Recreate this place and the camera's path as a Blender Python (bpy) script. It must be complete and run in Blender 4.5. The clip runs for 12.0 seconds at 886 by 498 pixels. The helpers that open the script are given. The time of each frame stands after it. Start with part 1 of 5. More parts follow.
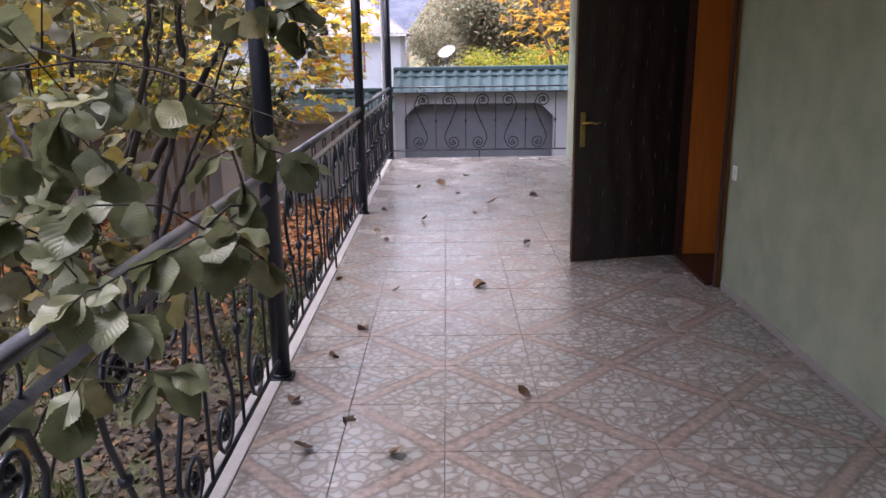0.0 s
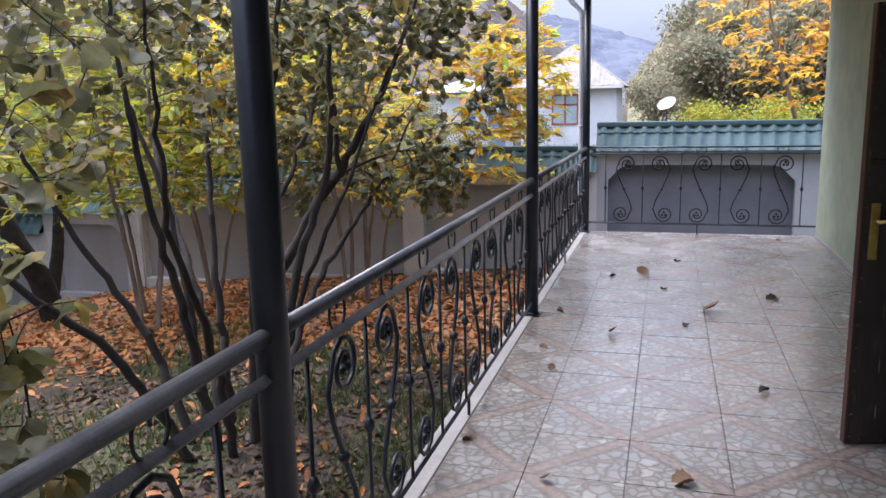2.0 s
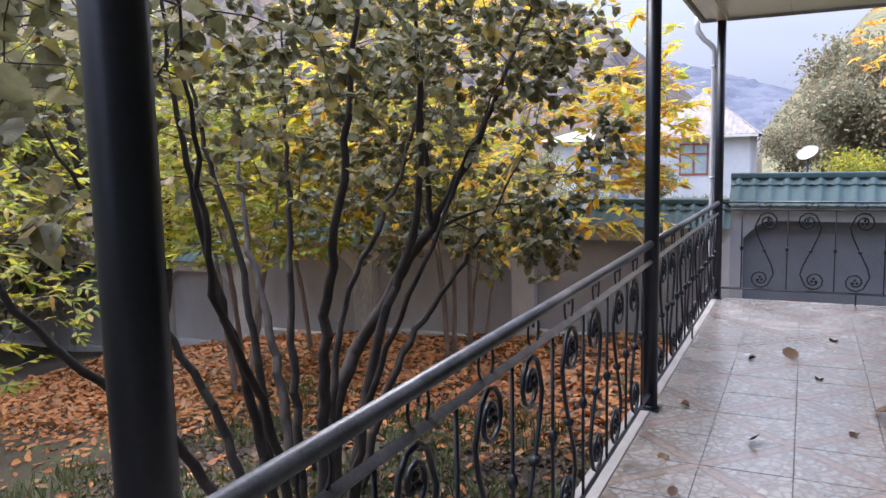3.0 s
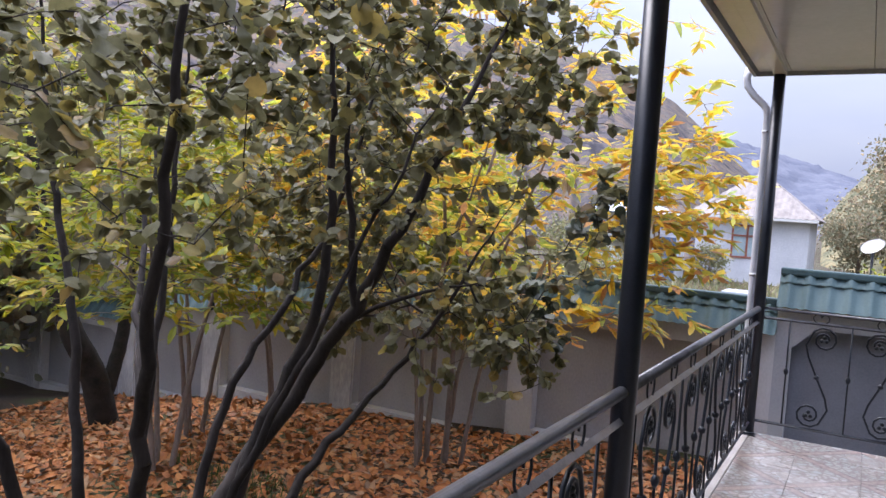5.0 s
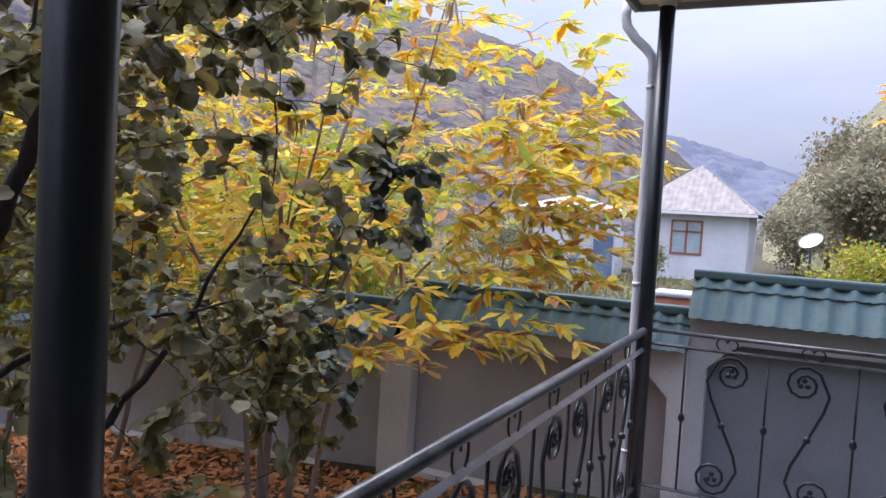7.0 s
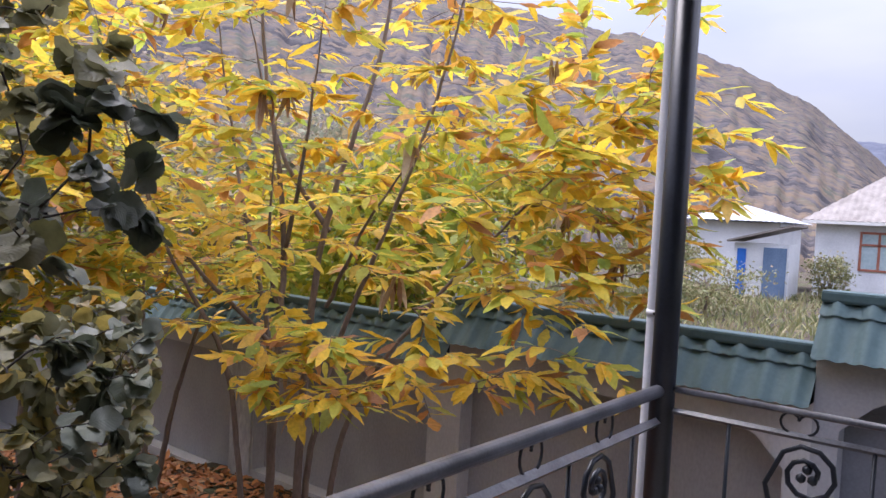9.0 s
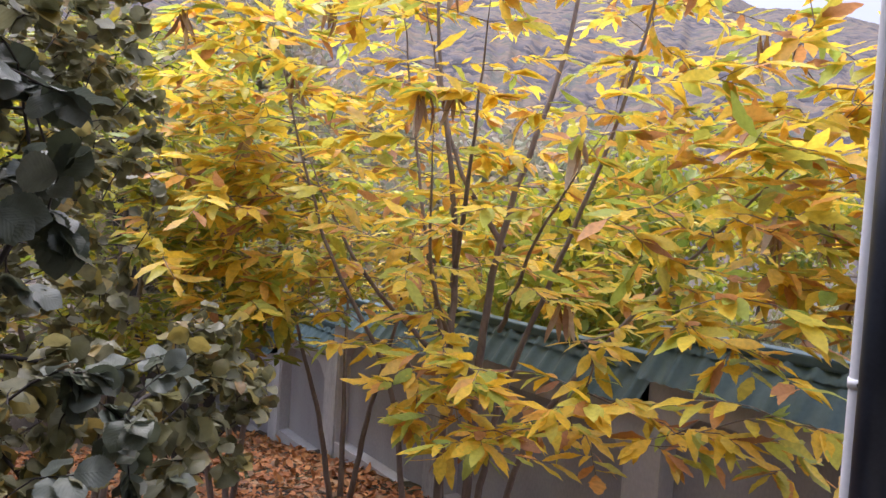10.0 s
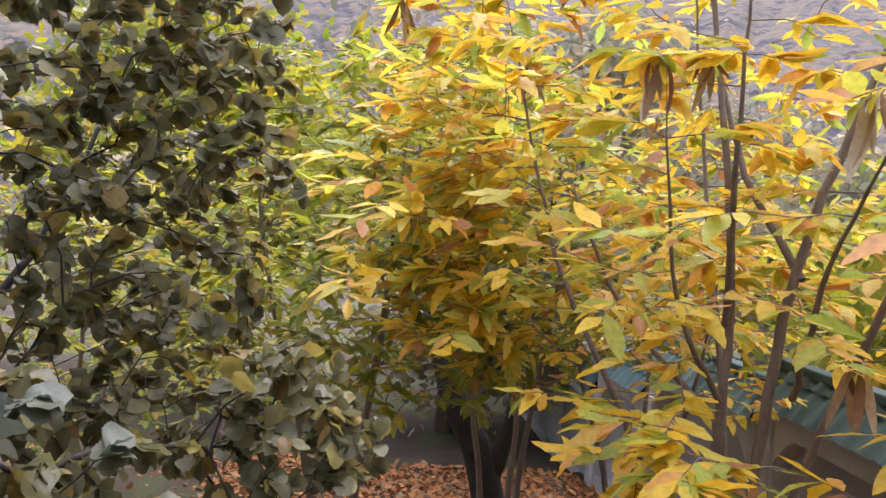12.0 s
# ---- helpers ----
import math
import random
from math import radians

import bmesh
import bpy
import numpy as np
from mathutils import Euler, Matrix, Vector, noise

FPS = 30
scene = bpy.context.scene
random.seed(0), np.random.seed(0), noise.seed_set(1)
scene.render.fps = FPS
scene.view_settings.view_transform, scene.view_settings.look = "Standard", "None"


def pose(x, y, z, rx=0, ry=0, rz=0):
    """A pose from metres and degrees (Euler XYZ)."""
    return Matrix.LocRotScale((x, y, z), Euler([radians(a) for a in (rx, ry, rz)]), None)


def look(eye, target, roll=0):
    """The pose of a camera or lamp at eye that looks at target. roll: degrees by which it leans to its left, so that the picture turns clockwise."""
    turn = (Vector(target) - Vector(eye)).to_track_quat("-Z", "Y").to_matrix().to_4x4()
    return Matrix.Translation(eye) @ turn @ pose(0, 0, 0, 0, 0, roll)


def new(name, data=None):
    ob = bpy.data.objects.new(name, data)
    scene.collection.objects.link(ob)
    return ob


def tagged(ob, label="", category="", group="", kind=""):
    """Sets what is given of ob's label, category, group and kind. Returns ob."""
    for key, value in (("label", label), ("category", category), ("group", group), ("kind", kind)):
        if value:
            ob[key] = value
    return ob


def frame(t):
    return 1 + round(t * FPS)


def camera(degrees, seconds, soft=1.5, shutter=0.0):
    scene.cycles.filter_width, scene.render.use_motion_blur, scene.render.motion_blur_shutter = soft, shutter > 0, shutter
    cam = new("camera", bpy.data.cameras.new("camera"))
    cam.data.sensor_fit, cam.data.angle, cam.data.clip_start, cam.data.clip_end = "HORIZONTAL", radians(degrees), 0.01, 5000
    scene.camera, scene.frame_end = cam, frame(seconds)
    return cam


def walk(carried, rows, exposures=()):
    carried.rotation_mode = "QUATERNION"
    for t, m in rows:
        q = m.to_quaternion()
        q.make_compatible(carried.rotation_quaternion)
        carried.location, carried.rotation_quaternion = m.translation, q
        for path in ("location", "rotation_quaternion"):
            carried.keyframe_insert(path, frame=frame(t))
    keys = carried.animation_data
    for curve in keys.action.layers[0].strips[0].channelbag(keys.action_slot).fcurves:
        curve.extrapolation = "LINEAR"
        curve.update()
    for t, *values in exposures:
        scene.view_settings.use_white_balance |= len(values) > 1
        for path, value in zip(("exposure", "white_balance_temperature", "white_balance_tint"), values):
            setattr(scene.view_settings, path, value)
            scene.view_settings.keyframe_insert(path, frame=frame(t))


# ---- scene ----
cam = camera(60.1, 12.0)
PATH = [
    (0, (0.066, -0.867, 1.645), (0.051, 1.067, 1.138), -0.8),
    (0.5, (0.091, -0.386, 1.631), (-0.175, 1.538, 1.152), -2.8),
    (1, (0.127, 0.06, 1.66), (-0.327, 1.959, 1.227), -2.0),
    (1.5, (0.128, 0.566, 1.682), (-0.381, 2.459, 1.285), -2.0),
    (2, (0.172, 1.092, 1.649), (-0.382, 2.977, 1.279), -1.3),
    (2.5, (0.125, 1.565, 1.609), (-0.589, 3.408, 1.302), -1.7),
    (4.3, (-0.068, 3.303, 1.746), (-1.069, 5.031, 1.63), 1.8),
    (4.5, (-0.047, 3.501, 1.737), (-1.044, 5.231, 1.629), 2.3),
    (5, (-0.052, 4.039, 1.699), (-1.02, 5.786, 1.6), 4.0),
    (5.5, (-0.076, 4.578, 1.717), (-1.013, 6.342, 1.627), 3.5),
    (6, (-0.03, 5.109, 1.725), (-0.945, 6.885, 1.63), 3.4),
    (6.5, (-0.039, 5.642, 1.715), (-0.921, 7.435, 1.624), 3.3),
    (7, (0.055, 6.206, 1.711), (-0.806, 8.009, 1.617), 3.4),
    (7.2, (0.106, 6.412, 1.743), (-0.757, 8.214, 1.651), 3.5),
    (8.8, (0.282, 7.97, 1.622), (-0.918, 9.568, 1.557), 3.2),
    (9, (0.282, 8.191, 1.66), (-0.958, 9.758, 1.581), 3.1),
    (9.5, (0.198, 8.633, 1.683), (-1.272, 9.986, 1.604), 3.1),
    (10, (0.122, 9.055, 1.689), (-1.549, 10.151, 1.611), 3.7),
    (10.5, (-0.091, 9.477, 1.674), (-1.767, 10.566, 1.621), 4.0),
    (11, (-0.233, 9.856, 1.662), (-2.0, 10.791, 1.603), 4.1),
    (11.5, (-0.383, 10.184, 1.633), (-2.322, 10.669, 1.563), 4.4),
    (12, (-0.594, 10.331, 1.655), (-2.586, 10.505, 1.588), 4.4),
]
walk(cam, [(t, look(e, g, r)) for t, e, g, r in PATH], [(0.0, 1.66, 6350, 24), (0.7, 1.7, 6250, 21), (2.0, 1.56, 6050, 15), (4.5, 1.42, 6100, 17), (7.0, 1.22, 6000, 18), (9.0, 1.24, 6250, 20), (10.0, 1.32, 6300, 20), (10.7, 1.26, 6350, 20), (12.0, 1.46, 6400, 18)])

# ---- daylight: an even overcast sky with a weak, broad sun ----
world = bpy.data.worlds.new("overcast_sky")
scene.world = world
world.use_nodes = True
wn, wl = world.node_tree.nodes, world.node_tree.links
wn.clear()
w_out, w_bg = wn.new("ShaderNodeOutputWorld"), wn.new("ShaderNodeBackground")
sky = wn.new("ShaderNodeTexSky")
sky.sky_type, sky.sun_disc = "NISHITA", False
sky.sun_elevation, sky.sun_rotation = radians(63), radians(277)
sky.dust_density, sky.air_density = 3.0, 1.0
cloud_co, cloud_no = wn.new("ShaderNodeTexCoord"), wn.new("ShaderNodeTexNoise")
cloud_no.inputs["Scale"].default_value, cloud_no.inputs["Detail"].default_value = 2.2, 5
cloud_map = wn.new("ShaderNodeMapping")
cloud_map.inputs["Scale"].default_value = (1, 1, 3)
cloud_ramp = wn.new("ShaderNodeValToRGB")
cloud_ramp.color_ramp.elements[0].position, cloud_ramp.color_ramp.elements[1].position = 0.35, 0.7
cloud_ramp.color_ramp.elements[0].color = (0.66, 0.72, 0.96, 1)
cloud_ramp.color_ramp.elements[1].color = (0.90, 0.93, 1.0, 1)
cloud_gain = wn.new("ShaderNodeVectorMath")
cloud_gain.operation = "SCALE"
cloud_sep, cloud_lift = wn.new("ShaderNodeSeparateXYZ"), wn.new("ShaderNodeMath")
cloud_lift.operation = "MULTIPLY_ADD"
cloud_lift.inputs[1].default_value, cloud_lift.inputs[2].default_value = 21.0, 2.8
cloud_mix = wn.new("ShaderNodeMix")
cloud_mix.data_type = "RGBA"
cloud_mix.inputs[0].default_value = 0.85
wl.new(cloud_co.outputs["Generated"], cloud_map.inputs["Vector"])
wl.new(cloud_co.outputs["Generated"], cloud_sep.inputs["Vector"])
cloud_sq = wn.new("ShaderNodeMath")
cloud_sq.operation = "POWER"
cloud_sq.inputs[1].default_value = 1.7
cloud_sq.use_clamp = True
wl.new(cloud_sep.outputs["Z"], cloud_sq.inputs[0])
wl.new(cloud_sq.outputs[0], cloud_lift.inputs[0])
wl.new(cloud_lift.outputs[0], cloud_gain.inputs["Scale"])
wl.new(cloud_map.outputs["Vector"], cloud_no.inputs["Vector"])
wl.new(cloud_no.outputs["Fac"], cloud_ramp.inputs["Fac"])
wl.new(cloud_ramp.outputs["Color"], cloud_gain.inputs[0])
wl.new(sky.outputs["Color"], cloud_mix.inputs[6])
wl.new(cloud_gain.outputs["Vector"], cloud_mix.inputs[7])
wl.new(cloud_mix.outputs[2], w_bg.inputs["Color"])
w_bg.inputs["Strength"].default_value = 0.1
wl.new(w_bg.outputs["Background"], w_out.inputs["Surface"])
sun_data = bpy.data.lights.new("sun", "SUN")
sun_data.energy, sun_data.angle, sun_data.color = 2.2, radians(40), (1.0, 0.96, 0.9)
sun = new("sun", sun_data)
sun.matrix_world = look((0, 0, 20), (8, -1, 4))


# ---- materials ----
def mat(name, base, rough=0.7, metal=0.0, spec=0.5):
    m = bpy.data.materials.new(name)
    m.use_nodes = True
    b = m.node_tree.nodes["Principled BSDF"]
    b.inputs["Base Color"].default_value = (*base, 1)
    b.inputs["Roughness"].default_value, b.inputs["Metallic"].default_value = rough, metal
    b.inputs["Specular IOR Level"].default_value = spec
    return m, m.node_tree.nodes, m.node_tree.links, b


def ramp(nodes, stops):
    r = nodes.new("ShaderNodeValToRGB")
    e = r.color_ramp.elements
    while len(e) < len(stops):
        e.new(0.5)
    for k, (p, c) in enumerate(stops):
        e[k].position, e[k].color = p, (*c, 1)
    return r


def noise_node(nodes, links, scale, detail=4, coord="Object", stretch=None):
    co = nodes.new("ShaderNodeTexCoord") if coord != "World" else nodes.new("ShaderNodeNewGeometry")
    n = nodes.new("ShaderNodeTexNoise")
    n.inputs["Scale"].default_value, n.inputs["Detail"].default_value = scale, detail
    out = co.outputs["Position"] if coord == "World" else co.outputs[coord]
    if stretch:
        mp = nodes.new("ShaderNodeMapping")
        mp.inputs["Scale"].default_value = stretch
        links.new(out, mp.inputs["Vector"])
        out = mp.outputs["Vector"]
    links.new(out, n.inputs["Vector"])
    return n


def bump_on(nodes, links, b, height, strength=0.3, distance=0.01):
    bp = nodes.new("ShaderNodeBump")
    bp.inputs["Strength"].default_value, bp.inputs["Distance"].default_value = strength, distance
    links.new(height, bp.inputs["Height"])
    links.new(bp.outputs["Normal"], b.inputs["Normal"])


def mottled(name, dark, light, scale=3.0, fine=60.0, rough=0.8, bump=0.3, dist=0.004, metal=0.0, stretch=None, spec=0.5):
    """A surface with broad stains and fine grain."""
    m, n, l, b = mat(name, light, rough, metal, spec)
    big = noise_node(n, l, scale, 5, "World", stretch)
    small = noise_node(n, l, fine, 3, "World", stretch)
    mx = n.new("ShaderNodeMix")
    mx.inputs[0].default_value = 0.35
    l.new(big.outputs["Fac"], mx.inputs[2])
    l.new(small.outputs["Fac"], mx.inputs[3])
    r = ramp(n, [(0.35, dark), (0.65, light)])
    l.new(mx.outputs[0], r.inputs["Fac"])
    l.new(r.outputs["Color"], b.inputs["Base Color"])
    bump_on(n, l, b, mx.outputs[0], bump, dist)
    return m


M_PLASTER = mottled("green_plaster", (0.265, 0.318, 0.232), (0.375, 0.408, 0.308), 4.5, 90, 0.9, 0.6, 0.004)
M_CONCRETE = mottled("grey_render", (0.31, 0.318, 0.355), (0.43, 0.438, 0.475), 1.1, 40, 0.9, 0.35, 0.006)
M_WASH = mottled("stained_whitewash", (0.30, 0.30, 0.32), (0.56, 0.56, 0.57), 2.2, 30, 0.9, 0.3, 0.004, stretch=(1, 1, 0.35))
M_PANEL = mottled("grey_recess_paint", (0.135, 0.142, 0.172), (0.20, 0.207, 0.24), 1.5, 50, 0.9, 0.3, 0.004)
# Render and recess paint of the low bays, lightened against the trees' shade.
M_BRIGHTENED = mottled("brightened_grey_render", (0.40, 0.395, 0.415), (0.55, 0.545, 0.565), 1.3, 40, 0.9, 0.35, 0.006, stretch=(1, 1, 0.5))
M_BRIGHTPANEL = mottled("brightened_recess_paint", (0.25, 0.247, 0.265), (0.355, 0.35, 0.37), 1.5, 45, 0.9, 0.3, 0.004, stretch=(1, 1, 0.5))
M_PLINTH = mottled("plinth_render", (0.25, 0.24, 0.23), (0.36, 0.35, 0.33), 1.5, 30, 0.9, 0.4, 0.006)
M_KERB = mottled("pale_edge_tile", (0.24, 0.225, 0.215), (0.35, 0.33, 0.315), 4, 70, 0.5, 0.2, 0.002)
M_STEEL = mottled("black_painted_steel", (0.008, 0.011, 0.019), (0.019, 0.024, 0.036), 6, 90, 0.36, 0.25, 0.001, spec=0.4)
# Worn rail paint, its colour also lightened to stand for sky highlights.
M_RAIL = mottled("worn_highlit_rail", (0.04, 0.043, 0.055), (0.13, 0.135, 0.155), 9, 120, 0.28, 0.3, 0.001)
M_COPING = mottled("green_roof_sheet", (0.043, 0.077, 0.084), (0.068, 0.110, 0.119), 2, 30, 0.6, 0.1, 0.002, spec=0.25)
M_PIPE = mottled("pale_grey_downpipe", (0.50, 0.51, 0.55), (0.60, 0.61, 0.65), 5, 60, 0.45, 0.1, 0.001)
M_SOFFIT = mottled("pale_soffit_panel", (0.60, 0.57, 0.51), (0.70, 0.67, 0.61), 1.5, 30, 0.22, 0.1, 0.002)
M_FASCIA = mottled("fascia_board", (0.33, 0.32, 0.31), (0.48, 0.47, 0.45), 3, 50, 0.5, 0.1, 0.002)


def leatherette():
    """Embossed leatherette with short upright creases; their highlights are painted as paler colour."""
    m, n, l, b = mat("dark_brown_leatherette", (0.02, 0.01, 0.008), 0.34)
    crease = noise_node(n, l, 1.0, 2, "Object", (55, 55, 7))
    broad = noise_node(n, l, 6, 4, "Object")
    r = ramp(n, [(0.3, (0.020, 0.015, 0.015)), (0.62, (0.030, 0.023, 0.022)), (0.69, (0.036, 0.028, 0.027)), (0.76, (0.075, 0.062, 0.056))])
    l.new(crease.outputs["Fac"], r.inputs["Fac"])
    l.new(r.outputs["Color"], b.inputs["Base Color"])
    mx = n.new("ShaderNodeMath")
    l.new(crease.outputs["Fac"], mx.inputs[0])
    l.new(broad.outputs["Fac"], mx.inputs[1])
    bump_on(n, l, b, mx.outputs[0], 0.5, 0.004)
    return m


M_LEATHER = leatherette()
M_BRASS = mottled("worn_brass", (0.45, 0.30, 0.10), (0.62, 0.44, 0.17), 20, 90, 0.32, 0.1, 0.001, metal=1.0)
# Pale colour stands for the glint along each raised seam.
M_SEAM = mottled("glint_pale_seam", (0.10, 0.085, 0.075), (0.20, 0.175, 0.155), 20, 90, 0.25, 0.1, 0.001)
M_STUD = mottled("dull_nail_head", (0.05, 0.045, 0.04), (0.10, 0.09, 0.08), 20, 90, 0.4, 0.1, 0.001, metal=1.0)
M_ORANGE = mottled("orange_varnished_wood", (0.42, 0.12, 0.018), (0.60, 0.19, 0.035), 3, 60, 0.35, 0.15, 0.001, stretch=(8, 8, 0.6))
M_DARKWOOD = mottled("dark_stained_frame", (0.035, 0.014, 0.010), (0.07, 0.028, 0.02), 3, 60, 0.5, 0.15, 0.001, stretch=(8, 8, 0.6))
M_ROOM = mottled("room_paint", (0.35, 0.25, 0.15), (0.45, 0.33, 0.2), 2, 50, 0.8)
M_WHITE = mottled("white_plastic", (0.7, 0.7, 0.68), (0.8, 0.8, 0.78), 4, 60, 0.4, 0.05, 0.001)
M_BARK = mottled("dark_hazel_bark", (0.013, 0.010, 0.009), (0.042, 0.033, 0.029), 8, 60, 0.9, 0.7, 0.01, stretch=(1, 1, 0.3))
M_BARK2 = mottled("grey_brown_bark", (0.12, 0.092, 0.08), (0.24, 0.19, 0.165), 8, 60, 0.9, 0.6, 0.008, stretch=(1, 1, 0.3))
M_STUMP = mottled("blackened_bark", (0.010, 0.009, 0.008), (0.032, 0.026, 0.022), 6, 40, 0.95, 0.8, 0.02)
M_SLATE = mottled("weathered_roof_sheet", (0.165, 0.145, 0.135), (0.29, 0.265, 0.25), 1.2, 12, 0.8, 0.2, 0.01, stretch=(2.5, 2.5, 0.4))
M_HOUSEWALL = mottled("pale_blue_house_wall", (0.53, 0.555, 0.585), (0.70, 0.72, 0.75), 0.9, 12, 0.9, 0.1, 0.01)
M_TINROOF = mottled("pale_tin_roof", (0.30, 0.33, 0.37), (0.40, 0.43, 0.47), 0.8, 10, 0.5, 0.1, 0.01)
M_REDWOOD = mottled("red_brown_window_wood", (0.25, 0.08, 0.05), (0.36, 0.13, 0.08), 3, 30, 0.6)
M_GLASS = mottled("window_glass", (0.30, 0.40, 0.44), (0.42, 0.52, 0.56), 2, 8, 0.08, 0.0, 0.001)
M_BLUE = mottled("blue_painted_sheet", (0.012, 0.10, 0.42), (0.02, 0.16, 0.6), 1.5, 20, 0.5, 0.1, 0.002)
M_DULLBLUE = mottled("faded_blue_sheet", (0.08, 0.14, 0.24), (0.14, 0.21, 0.33), 1.5, 20, 0.6, 0.1, 0.002)
M_BRICK = mottled("red_brick", (0.30, 0.11, 0.08), (0.45, 0.19, 0.13), 3, 25, 0.9, 0.3, 0.01)
M_DISH = mottled("white_dish", (0.72, 0.72, 0.72), (0.8, 0.8, 0.8), 2, 20, 0.5, 0.05, 0.002)


def tile_material():
    """Printed ceramic: crazy paving of pale stones with a pinkish log across each tile's diagonal."""
    m, n, l, b = mat("printed_stone_tile", (0.5, 0.45, 0.42), 0.24)
    b.inputs["IOR"].default_value = 1.75
    co = n.new("ShaderNodeTexCoord")
    geo = n.new("ShaderNodeNewGeometry")
    v1 = n.new("ShaderNodeTexVoronoi")
    v1.feature = "DISTANCE_TO_EDGE"
    v2 = n.new("ShaderNodeTexVoronoi")
    warp = n.new("ShaderNodeTexNoise")
    warp.inputs["Scale"].default_value = 14
    wm = n.new("ShaderNodeMix")
    wm.data_type = "RGBA"
    wm.inputs[0].default_value = 0.06
    l.new(geo.outputs["Position"], warp.inputs["Vector"])
    l.new(geo.outputs["Position"], wm.inputs[6])
    l.new(warp.outputs["Color"], wm.inputs[7])
    mp = n.new("ShaderNodeMapping")
    mp.inputs["Scale"].default_value = (1.0, 1.0, 0.02)
    l.new(wm.outputs[2], mp.inputs["Vector"])
    for v in (v1, v2):
        v.inputs["Scale"].default_value = 18
        l.new(mp.outputs["Vector"], v.inputs["Vector"])
    stone = ramp(n, [(0.0, (0.275, 0.262, 0.25)), (0.35, (0.40, 0.375, 0.355)), (0.6, (0.345, 0.37, 0.362)), (0.8, (0.42, 0.40, 0.38)), (1.0, (0.53, 0.515, 0.50))])
    l.new(v2.outputs["Color"], stone.inputs["Fac"])
    gap = ramp(n, [(0.0, (0, 0, 0)), (0.2, (1, 1, 1))])
    l.new(v1.outputs["Distance"], gap.inputs["Fac"])
    mix1 = n.new("ShaderNodeMix")
    mix1.data_type = "RGBA"
    l.new(gap.outputs["Color"], mix1.inputs[0])
    mix1.inputs[6].default_value = (0.23, 0.19, 0.172, 1)
    l.new(stone.outputs["Color"], mix1.inputs[7])
    # the log: |x - y| in the tile's own frame
    sep = n.new("ShaderNodeSeparateXYZ")
    l.new(co.outputs["Object"], sep.inputs["Vector"])
    dif = n.new("ShaderNodeMath")
    dif.operation = "SUBTRACT"
    l.new(sep.outputs["X"], dif.inputs[0])
    l.new(sep.outputs["Y"], dif.inputs[1])
    ab = n.new("ShaderNodeMath")
    ab.operation = "ABSOLUTE"
    l.new(dif.outputs[0], ab.inputs[0])
    wob = noise_node(n, l, 25, 3, "World")
    wsc = n.new("ShaderNodeMath")
    wsc.operation = "MULTIPLY_ADD"
    wsc.inputs[1].default_value, wsc.inputs[2].default_value = 0.035, -0.017
    l.new(wob.outputs["Fac"], wsc.inputs[0])
    ad = n.new("ShaderNodeMath")
    l.new(ab.outputs[0], ad.inputs[0])
    l.new(wsc.outputs[0], ad.inputs[1])
    logm = ramp(n, [(0.052, (1, 1, 1)), (0.070, (0, 0, 0))])
    l.new(ad.outputs[0], logm.inputs["Fac"])
    grain = noise_node(n, l, 30, 4, "World")
    logc = ramp(n, [(0.3, (0.225, 0.178, 0.16)), (0.7, (0.385, 0.32, 0.29))])
    l.new(grain.outputs["Fac"], logc.inputs["Fac"])
    # the printed log is darker and browner along its flanks
    flank = ramp(n, [(0.0, (1.08, 1.05, 1.04)), (0.03, (1.0, 0.98, 0.97)), (0.054, (0.66, 0.66, 0.66))])
    l.new(ad.outputs[0], flank.inputs["Fac"])
    logf = n.new("ShaderNodeMix")
    logf.data_type, logf.blend_type = "RGBA", "MULTIPLY"
    logf.inputs[0].default_value = 1.0
    l.new(logc.outputs["Color"], logf.inputs[6])
    l.new(flank.outputs["Color"], logf.inputs[7])
    mix2 = n.new("ShaderNodeMix")
    mix2.data_type = "RGBA"
    l.new(logm.outputs["Color"], mix2.inputs[0])
    l.new(mix1.outputs[2], mix2.inputs[6])
    l.new(logf.outputs[2], mix2.inputs[7])
    # faint dust and tile to tile differences
    dust = noise_node(n, l, 1.6, 5, "World")
    dr = ramp(n, [(0.3, (0.8, 0.8, 0.8)), (0.7, (1, 1, 1))])
    l.new(dust.outputs["Fac"], dr.inputs["Fac"])
    mul = n.new("ShaderNodeMix")
    mul.data_type, mul.blend_type = "RGBA", "MULTIPLY"
    mul.inputs[0].default_value = 1.0
    l.new(mix2.outputs[2], mul.inputs[6])
    l.new(dr.outputs["Color"], mul.inputs[7])
    l.new(mul.outputs[2], b.inputs["Base Color"])
    rr = ramp(n, [(0.3, (0.16, 0.16, 0.16)), (0.75, (0.34, 0.34, 0.34))])
    l.new(dust.outputs["Fac"], rr.inputs["Fac"])
    l.new(rr.outputs["Color"], b.inputs["Roughness"])
    bump_on(n, l, b, gap.outputs["Color"], 0.25, 0.002)
    return m


M_TILE = tile_material()
M_GROUT = mottled("grey_grout", (0.13, 0.112, 0.105), (0.20, 0.178, 0.166), 5, 60, 0.9)


